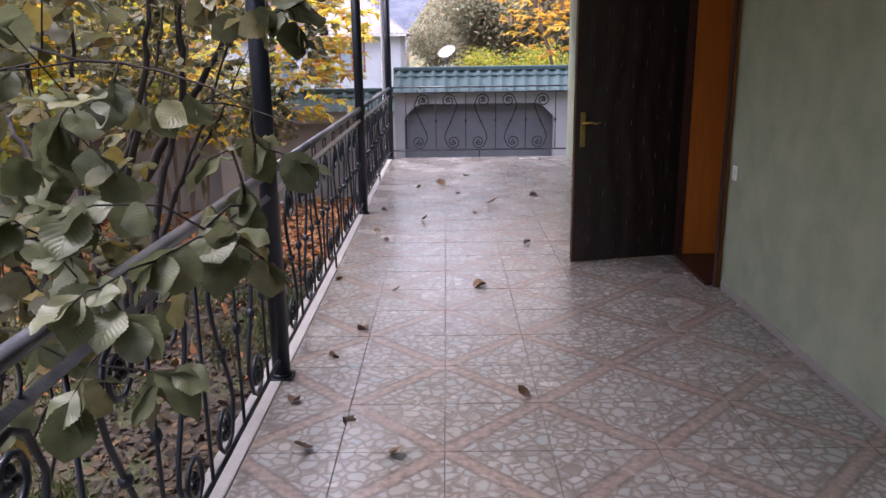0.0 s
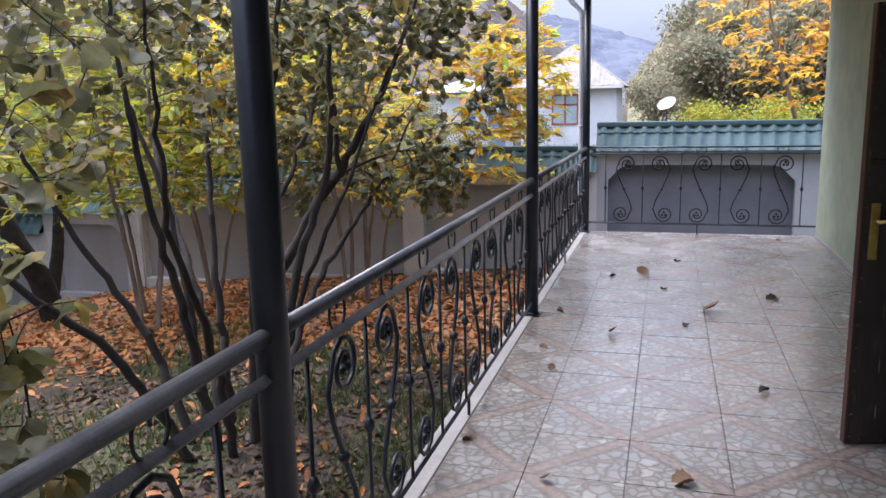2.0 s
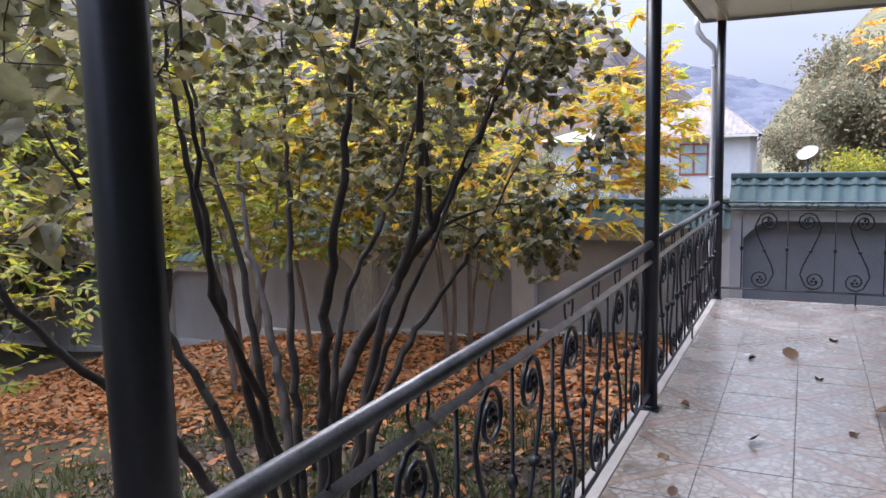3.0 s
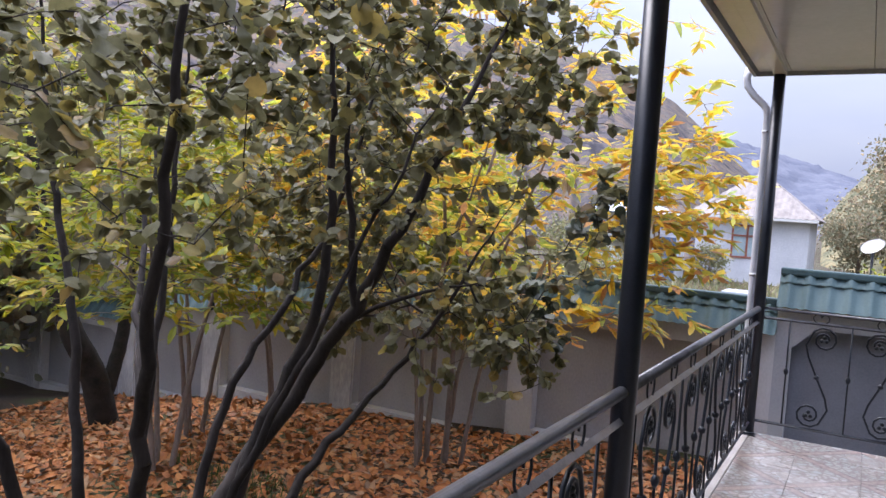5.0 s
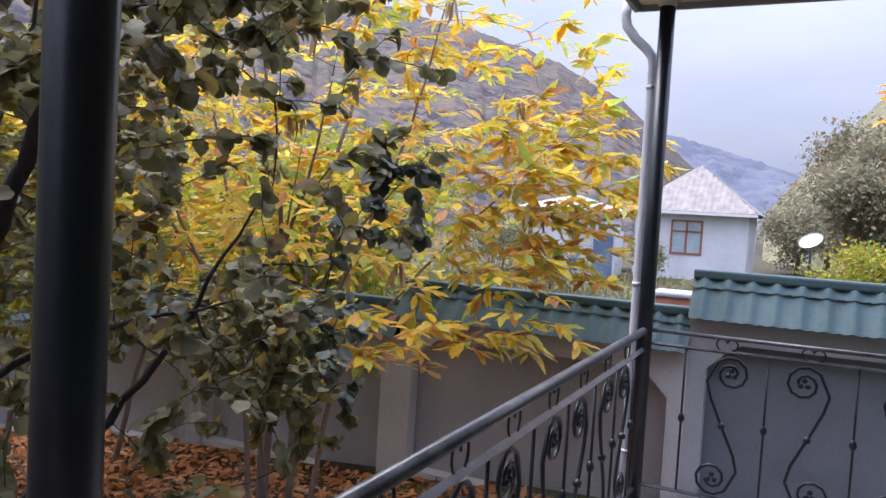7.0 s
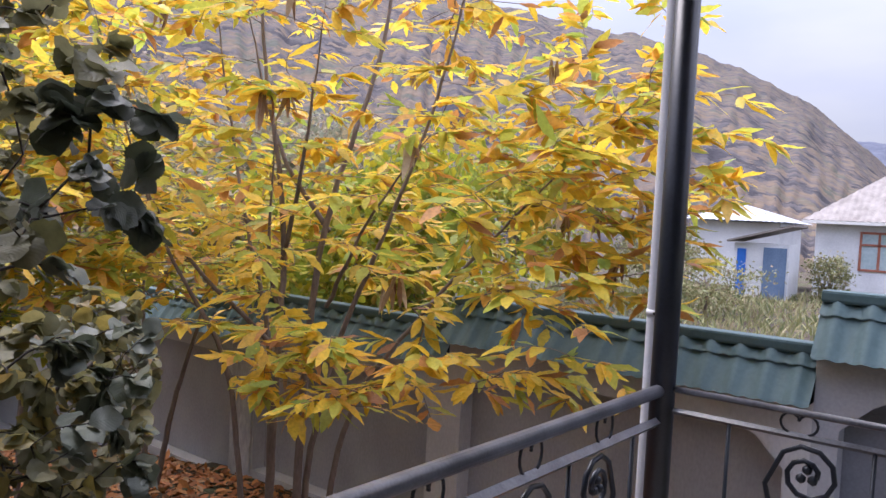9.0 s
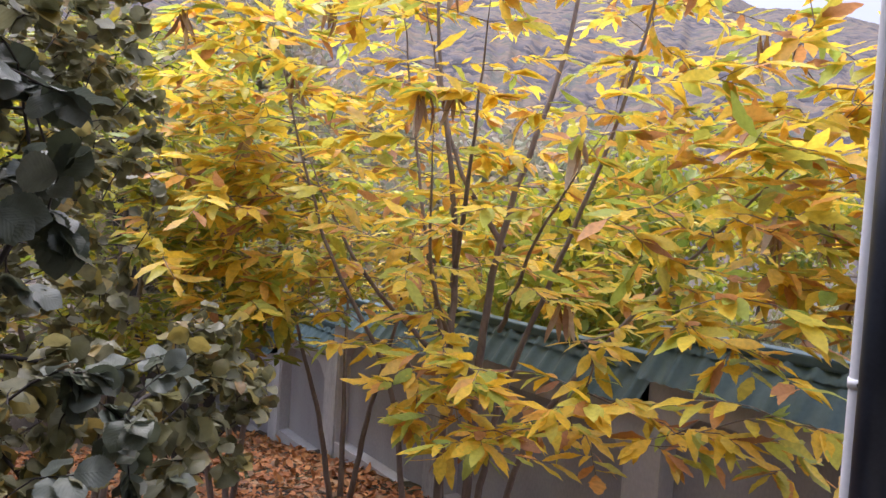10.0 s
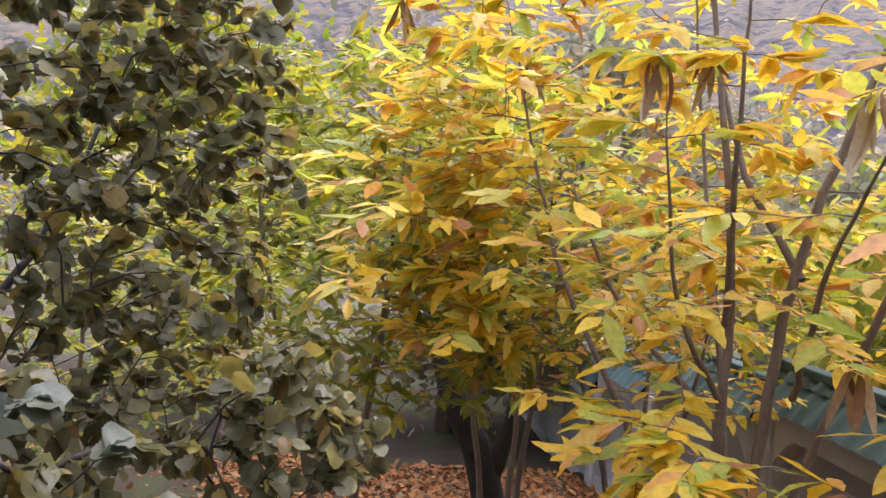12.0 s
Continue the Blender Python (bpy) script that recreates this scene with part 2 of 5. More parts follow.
def leaf_material(name, stops, rough=0.45, through_amount=0.35, per_object=False):
    """Leaf tissue: a colour per leaf, veins of light through it."""
    m, n, l, b = mat(name, stops[0][1], rough)
    if per_object:
        src = n.new("ShaderNodeObjectInfo").outputs["Random"]
    else:
        src = n.new("ShaderNodeNewGeometry").outputs["Random Per Island"]
    r = ramp(n, stops)
    l.new(src, r.inputs["Fac"])
    blot = noise_node(n, l, 38, 4, "World")
    br = ramp(n, [(0.35, (0.86, 0.86, 0.82)), (0.6, (1.08, 1.07, 1.02))])
    l.new(blot.outputs["Fac"], br.inputs["Fac"])
    mx = n.new("ShaderNodeMix")
    mx.data_type, mx.blend_type = "RGBA", "MULTIPLY"
    mx.inputs[0].default_value = 1.0
    l.new(r.outputs["Color"], mx.inputs[6])
    l.new(br.outputs["Color"], mx.inputs[7])
    l.new(mx.outputs[2], b.inputs["Base Color"])
    uv, sp = n.new("ShaderNodeUVMap"), n.new("ShaderNodeSeparateXYZ")
    l.new(uv.outputs["UV"], sp.inputs["Vector"])
    va, vm, vs = n.new("ShaderNodeMath"), n.new("ShaderNodeMath"), n.new("ShaderNodeMath")
    va.operation, vm.operation, vs.operation = "ABSOLUTE", "MULTIPLY_ADD", "SINE"
    l.new(sp.outputs["Y"], va.inputs[0])
    l.new(va.outputs[0], vm.inputs[0])
    vm.inputs[1].default_value = -0.35
    l.new(sp.outputs["X"], vm.inputs[2])
    vk = n.new("ShaderNodeMath")
    vk.operation = "MULTIPLY"
    vk.inputs[1].default_value = 58.0
    l.new(vm.outputs[0], vk.inputs[0])
    l.new(vk.outputs[0], vs.inputs[0])
    rib_r = ramp(n, [(0.0, (1, 1, 1)), (0.08, (0, 0, 0))])
    l.new(va.outputs[0], rib_r.inputs["Fac"])
    hs = n.new("ShaderNodeMath")
    hs.operation = "MULTIPLY_ADD"
    hs.inputs[1].default_value = 0.5
    l.new(vs.outputs[0], hs.inputs[0])
    l.new(rib_r.outputs["Color"], hs.inputs[2])
    bump_on(n, l, b, hs.outputs[0], 0.16, 0.003)
    tr = n.new("ShaderNodeBsdfTranslucent")
    l.new(mx.outputs[2], tr.inputs["Color"])
    ms = n.new("ShaderNodeMixShader")
    ms.inputs[0].default_value = through_amount
    l.new(b.outputs["BSDF"], ms.inputs[1])
    l.new(tr.outputs["BSDF"], ms.inputs[2])
    l.new(ms.outputs["Shader"], n["Material Output"].inputs["Surface"])
    return m


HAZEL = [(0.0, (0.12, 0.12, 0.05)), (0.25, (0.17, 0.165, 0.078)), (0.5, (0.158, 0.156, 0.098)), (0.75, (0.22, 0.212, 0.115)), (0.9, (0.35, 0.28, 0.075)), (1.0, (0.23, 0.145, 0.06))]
# Darker hazel tones with the sky's blue-grey sheen mixed into the colour.
SHEENHAZEL = [(0.0, (0.066, 0.079, 0.046)), (0.3, (0.095, 0.112, 0.08)), (0.6, (0.098, 0.116, 0.096)), (0.85, (0.135, 0.15, 0.124)), (1.0, (0.135, 0.13, 0.066))]
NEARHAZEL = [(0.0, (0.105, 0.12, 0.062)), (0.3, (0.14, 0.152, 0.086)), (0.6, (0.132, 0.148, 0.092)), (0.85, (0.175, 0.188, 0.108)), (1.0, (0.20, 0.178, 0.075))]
CHEST = [(0.0, (0.80, 0.53, 0.05)), (0.28, (0.86, 0.625, 0.07)), (0.44, (0.67, 0.60, 0.085)), (0.57, (0.34, 0.46, 0.10)), (0.70, (0.59, 0.57, 0.085)), (0.86, (0.84, 0.50, 0.10)), (0.95, (0.60, 0.29, 0.10)), (1.0, (0.36, 0.18, 0.10))]
LITTER = [(0.0, (0.215, 0.083, 0.033)), (0.4, (0.397, 0.141, 0.041)), (0.7, (0.463, 0.207, 0.066)), (0.85, (0.331, 0.198, 0.107)), (1.0, (0.165, 0.091, 0.054))]
# Old leaves; the shade under the hazels is put into their dark colour.
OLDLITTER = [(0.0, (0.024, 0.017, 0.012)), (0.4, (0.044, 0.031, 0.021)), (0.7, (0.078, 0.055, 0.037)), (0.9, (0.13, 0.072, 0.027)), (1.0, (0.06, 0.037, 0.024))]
BACKGREEN = [(0.0, (0.14, 0.21, 0.03)), (0.3, (0.29, 0.32, 0.03)), (0.55, (0.52, 0.42, 0.03)), (0.8, (0.19, 0.26, 0.045)), (1.0, (0.42, 0.25, 0.05))]
FAR = [(0.0, (0.19, 0.21, 0.145)), (0.35, (0.25, 0.255, 0.175)), (0.6, (0.315, 0.285, 0.20)), (0.8, (0.38, 0.30, 0.18)), (1.0, (0.245, 0.205, 0.17))]
SHRUB = [(0.0, (0.13, 0.16, 0.075)), (0.4, (0.21, 0.22, 0.10)), (0.7, (0.30, 0.28, 0.14)), (1.0, (0.24, 0.19, 0.13))]
M_HAZEL = leaf_material("hazel_leaf", HAZEL, 0.46, 0.44)
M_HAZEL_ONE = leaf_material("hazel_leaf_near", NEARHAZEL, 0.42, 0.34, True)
M_HAZEL_SHEEN = leaf_material("hazel_leaf_sheen", SHEENHAZEL, 0.5, 0.3, True)
M_CHEST = leaf_material("chestnut_leaf", CHEST, 0.45, 0.5)
ORANGE = [(0.0, (0.75, 0.42, 0.05)), (0.3, (0.84, 0.54, 0.06)), (0.55, (0.62, 0.52, 0.08)), (0.8, (0.78, 0.38, 0.06)), (1.0, (0.42, 0.17, 0.05))]
M_ORANGELEAF = leaf_material("orange_leaf", ORANGE, 0.45, 0.5)
M_CHEST_ONE = leaf_material("chestnut_leaf_near", CHEST, 0.45, 0.5, True)
M_LITTER = leaf_material("fallen_orange_leaf", LITTER, 0.7, 0.1)
M_OLDLITTER = leaf_material("shade_darkened_old_leaf", OLDLITTER, 0.75, 0.1)
M_BACKLEAF = leaf_material("garden_leaf", BACKGREEN, 0.55, 0.5)
M_FARLEAF = leaf_material("far_leaf", FAR, 0.95, 0.3)
M_SHRUB = leaf_material("dull_shrub_leaf", SHRUB, 0.7, 0.25)
M_GRASS = leaf_material("grass_blade", [(0.0, (0.045, 0.075, 0.02)), (0.6, (0.08, 0.115, 0.03)), (1.0, (0.15, 0.13, 0.055))], 0.6, 0.3)
M_BROWNLEAF = leaf_material("dark_dry_leaf", [(0.0, (0.05, 0.03, 0.022)), (0.6, (0.12, 0.065, 0.045)), (1.0, (0.20, 0.12, 0.07))], 0.7, 0.1, True)
M_DRY = leaf_material("withered_hanging_leaf", [(0.0, (0.20, 0.09, 0.05)), (0.5, (0.42, 0.29, 0.19)), (1.0, (0.66, 0.56, 0.45))], 0.8, 0.15)


# ---- building helpers ----
def mesh_of(name, bm, material, smooth=False):
    me = bpy.data.meshes.new(name)
    bm.normal_update()
    bm.to_mesh(me)
    bm.free()
    me.materials.append(material)
    if smooth:
        me.polygons.foreach_set("use_smooth", [True] * len(me.polygons))
    return me


def part(name, bm, material, parent, label="", smooth=False):
    ob = new(name, mesh_of(name, bm, material, smooth))
    if parent is not None:
        ob.parent = parent
    if label:
        tagged(ob, label)
    return ob


def empty(name, label, category, at=(0, 0, 0), group="", kind=""):
    ob = new(name)
    ob.location = at
    return tagged(ob, label, category, group, kind)


def box(bm, x0, y0, z0, x1, y1, z1, bevel=0.0):
    r = bmesh.ops.create_cube(bm, size=1.0)
    vs = r["verts"]
    for v in vs:
        v.co = Vector(((x0 + x1) / 2 + v.co.x * (x1 - x0), (y0 + y1) / 2 + v.co.y * (y1 - y0), (z0 + z1) / 2 + v.co.z * (z1 - z0)))
    if bevel:
        es = list({e for v in vs for e in v.link_edges})
        bmesh.ops.bevel(bm, geom=es, offset=bevel, segments=2, affect="EDGES", profile=0.6)
    return bm


def boxed(*args, bevel=0.0):
    return box(bmesh.new(), *args, bevel=bevel)


def tube(bm, pts, radii, sides=8, caps=True):
    """A round bar along a line of points."""
    pts = [Vector(p) for p in pts]
    if not isinstance(radii, (list, tuple)):
        radii = [radii] * len(pts)
    d = (pts[1] - pts[0]).normalized()
    ref = Vector((0, 0, 1)) if abs(d.z) < 0.9 else Vector((1, 0, 0))
    u = d.cross(ref).normalized()
    rings = []
    for i, p in enumerate(pts):
        a, c = pts[max(i - 1, 0)], pts[min(i + 1, len(pts) - 1)]
        d = (c - a).normalized()
        u = (u - d * u.dot(d)).normalized()
        w = d.cross(u)
        rings.append([bm.verts.new(p + (u * math.cos(k * 2 * math.pi / sides) + w * math.sin(k * 2 * math.pi / sides)) * radii[i]) for k in range(sides)])
    for a, c in zip(rings, rings[1:]):
        for k in range(sides):
            bm.faces.new((a[k], a[(k + 1) % sides], c[(k + 1) % sides], c[k]))
    if caps:
        bm.faces.new(list(reversed(rings[0])))
        bm.faces.new(rings[-1])
    return bm


def raw_mesh(name, verts, faces, material, smooth=True, uv=None):
    """A mesh straight from arrays; all faces have the same number of corners."""
    me = bpy.data.meshes.new(name)
    verts, faces = np.asarray(verts, dtype=np.float32), np.asarray(faces, dtype=np.int32)
    k = faces.shape[1]
    me.vertices.add(len(verts))
    me.vertices.foreach_set("co", verts.ravel())
    me.loops.add(faces.size)
    me.loops.foreach_set("vertex_index", faces.ravel())
    me.polygons.add(len(faces))
    me.polygons.foreach_set("loop_start", np.arange(0, faces.size, k, dtype=np.int32))
    me.update(calc_edges=True)
    me.validate()
    me.materials.append(material)
    if uv is not None:
        layer = me.uv_layers.new(name="UVMap")
        layer.data.foreach_set("uv", np.asarray(uv, dtype=np.float32)[faces.ravel()].ravel())
    if smooth:
        me.polygons.foreach_set("use_smooth", np.ones(len(faces), dtype=bool))
    return me


# ---- the veranda: floor, wall, ceiling ----
X_RAIL, X_WALL, Y_END, Z_CEIL = -0.81, 1.89, 10.93, 3.05
Y_BACK = -3.2


def ground_z(x, y):
    return -1.15 + 0.07 * min(max(x + 1.0, -6), 0.0) + 0.13 * min(max(x + 7.0, -8), 0.0) + 0.04 * math.sin(x * 0.9 + y * 0.7) + 0.03 * math.sin(y * 1.7 - x * 0.4)


floor = tagged(new("floor", mesh_of("floor", boxed(-0.92, Y_BACK, -0.28, X_WALL + 0.085, Y_END + 0.06, -0.005, bevel=0.006), M_GROUT)), "veranda floor slab under printed stone-pattern tiles", "floor", kind="structure")
plinth = tagged(new("plinth", mesh_of("plinth", boxed(-0.86, Y_BACK + 0.02, -2.2, X_WALL, Y_END, -0.28), M_PLINTH)), "grey rendered plinth wall below the veranda", "plinth", kind="structure")
edge = tagged(new("trim", mesh_of("trim", boxed(-0.925, Y_BACK, -0.05, -0.80, Y_END + 0.065, 0.004, bevel=0.008), M_KERB)), "pale tile edging along the veranda floor", "edging", kind="structure")
skirt = empty("baseboard", "pale tile skirting along the green wall", "skirting", kind="structure")
for y0, y1 in ((Y_BACK, 4.24), (5.19, Y_END - 0.05)):
    o = 0.078 if y0 < 0 else 0.0
    part("skirting_strip", boxed(X_WALL - 0.012 + o, y0, -0.004, X_WALL + 0.003 + o, y1, 0.045, bevel=0.003), M_KERB, skirt)

wall = empty("wall_house", "pale green textured plaster wall of the house", "wall", kind="structure")
DOOR0, DOOR1, DOORH = 4.29, 5.13, 2.06
part("wall_section", boxed(X_WALL + 0.078, Y_BACK, -0.3, X_WALL + 0.32, DOOR0, Z_CEIL + 0.1), M_PLASTER, wall)
part("wall_section", boxed(X_WALL, DOOR1, -0.3, X_WALL + 0.32, Y_END - 0.02, Z_CEIL + 0.1), M_PLASTER, wall)
part("wall_section", boxed(X_WALL, DOOR0, DOORH, X_WALL + 0.32, DOOR1, Z_CEIL + 0.1), M_PLASTER, wall)
tagged(new("wall_end", mesh_of("wall_end", boxed(X_WALL + 0.32, Y_END - 0.32, -2.2, 6.5, Y_END - 0.02, Z_CEIL + 0.1), M_PLASTER)), "green plastered gable end of the house", "wall", kind="structure")
tagged(new("wall_back", mesh_of("wall_back", boxed(-0.92, Y_BACK - 0.25, -0.3, X_WALL, Y_BACK, Z_CEIL + 0.1), M_PLASTER)), "green plastered wall closing the veranda", "wall", kind="structure")
tagged(new("wall_east", mesh_of("wall_east", boxed(6.5, Y_BACK - 0.25, -2.2, 6.8, Y_END - 0.02, Z_CEIL + 0.1), M_PLASTER)), "green plastered far wall of the house", "wall", kind="structure")
tagged(new("wall_south", mesh_of("wall_south", boxed(X_WALL, Y_BACK - 0.25, -2.2, 6.5, Y_BACK, Z_CEIL + 0.1), M_PLASTER)), "green plastered end wall of the house", "wall", kind="structure")
bm = bmesh.new()
rv = [bm.verts.new(p) for p in ((-1.04, Y_BACK - 0.3, Z_CEIL + 0.225), (7.2, Y_BACK - 0.3, Z_CEIL + 0.225), (7.2, Y_END + 0.1, Z_CEIL + 0.225), (-1.04, Y_END + 0.1, Z_CEIL + 0.225), (3.1, 0.5, Z_CEIL + 1.7), (3.1, 7.2, Z_CEIL + 1.7))]
for q in ((0, 1, 4), (1, 2, 5, 4), (2, 3, 5), (3, 0, 4, 5), (3, 2, 1, 0)):
    bm.faces.new([rv[i] for i in q])
tagged(new("roof_house", mesh_of("roof_house", bm, M_COPING)), "green hipped sheet roof of the house", "roof", kind="structure")
room = empty("room_inside", "dim room behind the open door", "room", kind="structure")
part("room_floor", boxed(X_WALL + 0.32, 2.4, -0.06, 5.4, 7.6, 0.0), M_ORANGE, room)
part("room_wall", boxed(5.4, 2.4, -0.06, 5.5, 7.6, 2.7), M_ROOM, room)
part("room_wall", boxed(X_WALL + 0.32, 2.3, -0.06, 5.5, 2.4, 2.7), M_ROOM, room)
part("room_wall", boxed(X_WALL + 0.32, 7.6, -0.06, 5.5, 7.7, 2.7), M_ROOM, room)
part("room_ceiling", boxed(X_WALL + 0.32, 2.3, 2.7, 5.5, 7.7, 2.78), M_ROOM, room)

# the lining of the doorway and its dark frame
door_frame = empty("door_frame", "dark stained frame with orange varnished lining", "door frame", kind="structure")
part("lining", boxed(X_WALL + 0.05, DOOR1 - 0.03, 0.004, X_WALL + 0.34, DOOR1 - 0.002, DOORH - 0.01, bevel=0.003), M_ORANGE, door_frame)
part("lining", boxed(X_WALL + 0.05, DOOR0 + 0.002, 0.004, X_WALL + 0.34, DOOR0 + 0.03, DOORH - 0.01, bevel=0.003), M_ORANGE, door_frame)
part("lining", boxed(X_WALL + 0.05, DOOR0 + 0.03, DOORH - 0.03, X_WALL + 0.34, DOOR1 - 0.03, DOORH - 0.004), M_ORANGE, door_frame)
part("jamb", boxed(X_WALL - 0.03, DOOR1 - 0.04, 0.0, X_WALL + 0.05, DOOR1 + 0.045, DOORH + 0.05, bevel=0.004), M_DARKWOOD, door_frame)
part("jamb", boxed(X_WALL + 0.03, DOOR0 - 0.035, 0.0, X_WALL + 0.05, DOOR0 + 0.012, DOORH + 0.05, bevel=0.004), M_DARKWOOD, door_frame)
part("head", boxed(X_WALL - 0.028, DOOR0 + 0.03, DOORH - 0.04, X_WALL + 0.05, DOOR1 - 0.04, DOORH + 0.048, bevel=0.004), M_DARKWOOD, door_frame)
part("threshold", boxed(X_WALL - 0.02, DOOR0 + 0.03, -0.004, X_WALL + 0.33, DOOR1 - 0.04, 0.022, bevel=0.004), M_DARKWOOD, door_frame)


def build_door():
    """An outward-opening door, quilted in dark leatherette with rows of nail heads."""
    hinge = Vector((X_WALL - 0.02, DOOR1 - 0.02, 0.0))
    edge_at = Vector((1.02, 4.93, 0.0))
    w = (edge_at - hinge).length
    turn = math.degrees(math.atan2(edge_at.y - hinge.y, edge_at.x - hinge.x))
    door = empty("door_1", "open door clad in dark brown quilted leatherette with nail heads", "door")
    door.matrix_world = pose(hinge.x, hinge.y, 0.012, 0, 0, turn)
    h = DOORH - 0.03
    part("leaf", boxed(0, -0.022, 0, w, 0.022, h, bevel=0.004), M_DARKWOOD, door)
    for side in (1, -1):
        bm = bmesh.new()
        nx, nz = 44, 60
        grid = [[None] * (nz + 1) for _ in range(nx + 1)]
        for i in range(nx + 1):
            for k in range(nz + 1):
                u, v = i / nx, k / nz
                puff = 0.012 * (1 - (2 * u - 1) ** 8) * (1 - (2 * v - 1) ** 30)
                puff += 0.0035 * math.sin(u * 30 + math.sin(v * 9) * 1.5) * (0.6 + 0.4 * noise.noise(Vector((u * 9, v * 14, 5)))) + 0.0015 * noise.noise(Vector((u * 12, v * 20, side)))
                grid[i][k] = bm.verts.new((0.012 + u * (w - 0.024), side * (0.023 + max(puff, 0.0)), 0.012 + v * (h - 0.024)))
        for i in range(nx):
            for k in range(nz):
                f = (grid[i][k], grid[i + 1][k], grid[i + 1][k + 1], grid[i][k + 1])
                bm.faces.new(f if side < 0 else tuple(reversed(f)))
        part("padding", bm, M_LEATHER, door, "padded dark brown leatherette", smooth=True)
    bm = bmesh.new()
    spots = [(0.022, z) for z in np.arange(0.04, h, 0.11)] + [(w - 0.022, z) for z in np.arange(0.04, h, 0.11)]
    spots += [(x, z) for x in np.arange(0.1, w - 0.05, 0.1) for z in (0.022, h - 0.022)]
    for x, z in spots:
        bmesh.ops.create_uvsphere(bm, u_segments=8, v_segments=5, radius=0.0065, matrix=Matrix.Translation((x, 0.029, z)))
    part("studding", bm, M_STUD, door, "rows of dull nail heads", smooth=True)
    bm = bmesh.new()
    srng = np.random.default_rng(8)
    for c, x in enumerate(np.arange(0.11, w - 0.06, 0.105)):
        for z in np.arange(0.14 + 0.13 * (c % 2), h - 0.12, 0.27):
            u, v = x / w, z / h
            y = 0.023 + 0.012 * (1 - (2 * u - 1) ** 8) + 0.0035
            z2 = z + srng.uniform(-0.03, 0.03)
            ln = srng.uniform(0.03, 0.05)
            tube(bm, [(x, y - 0.004, z2 - ln), (x + 0.002, y, z2 - ln * 0.5), (x + 0.003, y + 0.001, z2), (x + 0.002, y, z2 + ln * 0.5), (x, y - 0.004, z2 + ln)], [0.001, 0.0024, 0.003, 0.0024, 0.001], 6)
    part("stitching", bm, M_SEAM, door, "short raised seams with their glint in a pale colour", smooth=True)
    hd = part("handle_plate", boxed(w - 0.075, 0.026, 0.90, w - 0.035, 0.040, 1.16, bevel=0.005), M_BRASS, door, "brass handle plate")
    bm = tube(bmesh.new(), [(w - 0.055, 0.038, 1.08), (w - 0.055, 0.085, 1.08)], 0.009, 10)
    tube(bm, [(w - 0.055, 0.08, 1.08), (w - 0.10, 0.083, 1.085), (w - 0.14, 0.083, 1.075), (w - 0.175, 0.08, 1.085)], [0.009, 0.009, 0.008, 0.006], 10)
    part("lever", bm, M_BRASS, hd, "curved brass lever", smooth=True)
    part("upper_lock", boxed(w - 0.08, 0.028, 1.33, w - 0.02, 0.038, 1.355, bevel=0.003), M_STUD, door)
    return door


build_door()
sw = tagged(new("light_switch", mesh_of("light_switch", boxed(X_WALL + 0.066, 4.115, 0.77, X_WALL + 0.08, 4.195, 0.87, bevel=0.005), M_WHITE)), "white plastic switch on the green wall beside the door", "switch")
part("rocker", boxed(X_WALL + 0.062, 4.13, 0.785, X_WALL + 0.067, 4.18, 0.855, bevel=0.002), M_WHITE, sw)

# ceiling: glossy pale panels between battens, one mesh
bm = bmesh.new()
x = -0.98
for w_ in (0.25, 0.60, 0.60, 0.60, 0.60, 0.22):
    box(bm, x + 0.002, Y_BACK - 0.2, Z_CEIL, x + w_ - 0.002, Y_END + 0.05, Z_CEIL + 0.02, bevel=0.002)
    x += w_
tagged(new("ceiling", mesh_of("ceiling", bm, M_SOFFIT)), "glossy pale panelled veranda ceiling", "ceiling", kind="structure")
tagged(new("roof_deck", mesh_of("roof_deck", boxed(-1.0, Y_BACK - 0.25, Z_CEIL + 0.03, X_WALL + 0.4, Y_END + 0.08, Z_CEIL + 0.22), M_FASCIA)), "boarded roof edge over the veranda", "roof", kind="structure")
tagged(new("roof_beam", mesh_of("roof_beam", boxed(X_RAIL - 0.05, Y_BACK, Z_CEIL - 0.035, X_RAIL + 0.05, Y_END + 0.04, Z_CEIL + 0.004, bevel=0.004), M_SOFFIT)), "pale boxed beam above the veranda posts", "beam", kind="structure")
part("fascia", boxed(-1.03, Y_BACK - 0.25, Z_CEIL - 0.03, -1.0, Y_END + 0.10, Z_CEIL + 0.2, bevel=0.004), M_FASCIA, bpy.data.objects["roof_deck"])
part("fascia", boxed(-1.0, Y_END + 0.08, Z_CEIL - 0.03, X_WALL + 0.4, Y_END + 0.10, Z_CEIL + 0.2, bevel=0.004), M_FASCIA, bpy.data.objects["roof_deck"])

# ---- posts, railings and downpipe ----
POSTS = (-1.25, 2.82, 6.9, Y_END)
for y in POSTS:
    post = empty("veranda_post", "round black painted steel post carrying the veranda roof", "post", (X_RAIL, y, 0), "veranda posts")
    part("shaft", tube(bmesh.new(), [(0, 0, 0.004), (0, 0, Z_CEIL - 0.036)], 0.046, 20), M_STEEL, post, smooth=True)
    part("base_plate", boxed(-0.06, -0.06, 0.004, 0.06, 0.06, 0.012, bevel=0.002), M_STEEL, post)
    part("weld_collar", tube(bmesh.new(), [(0, 0, 0.012), (0, 0, 0.03)], [0.054, 0.049], 20), M_STEEL, post, smooth=True)


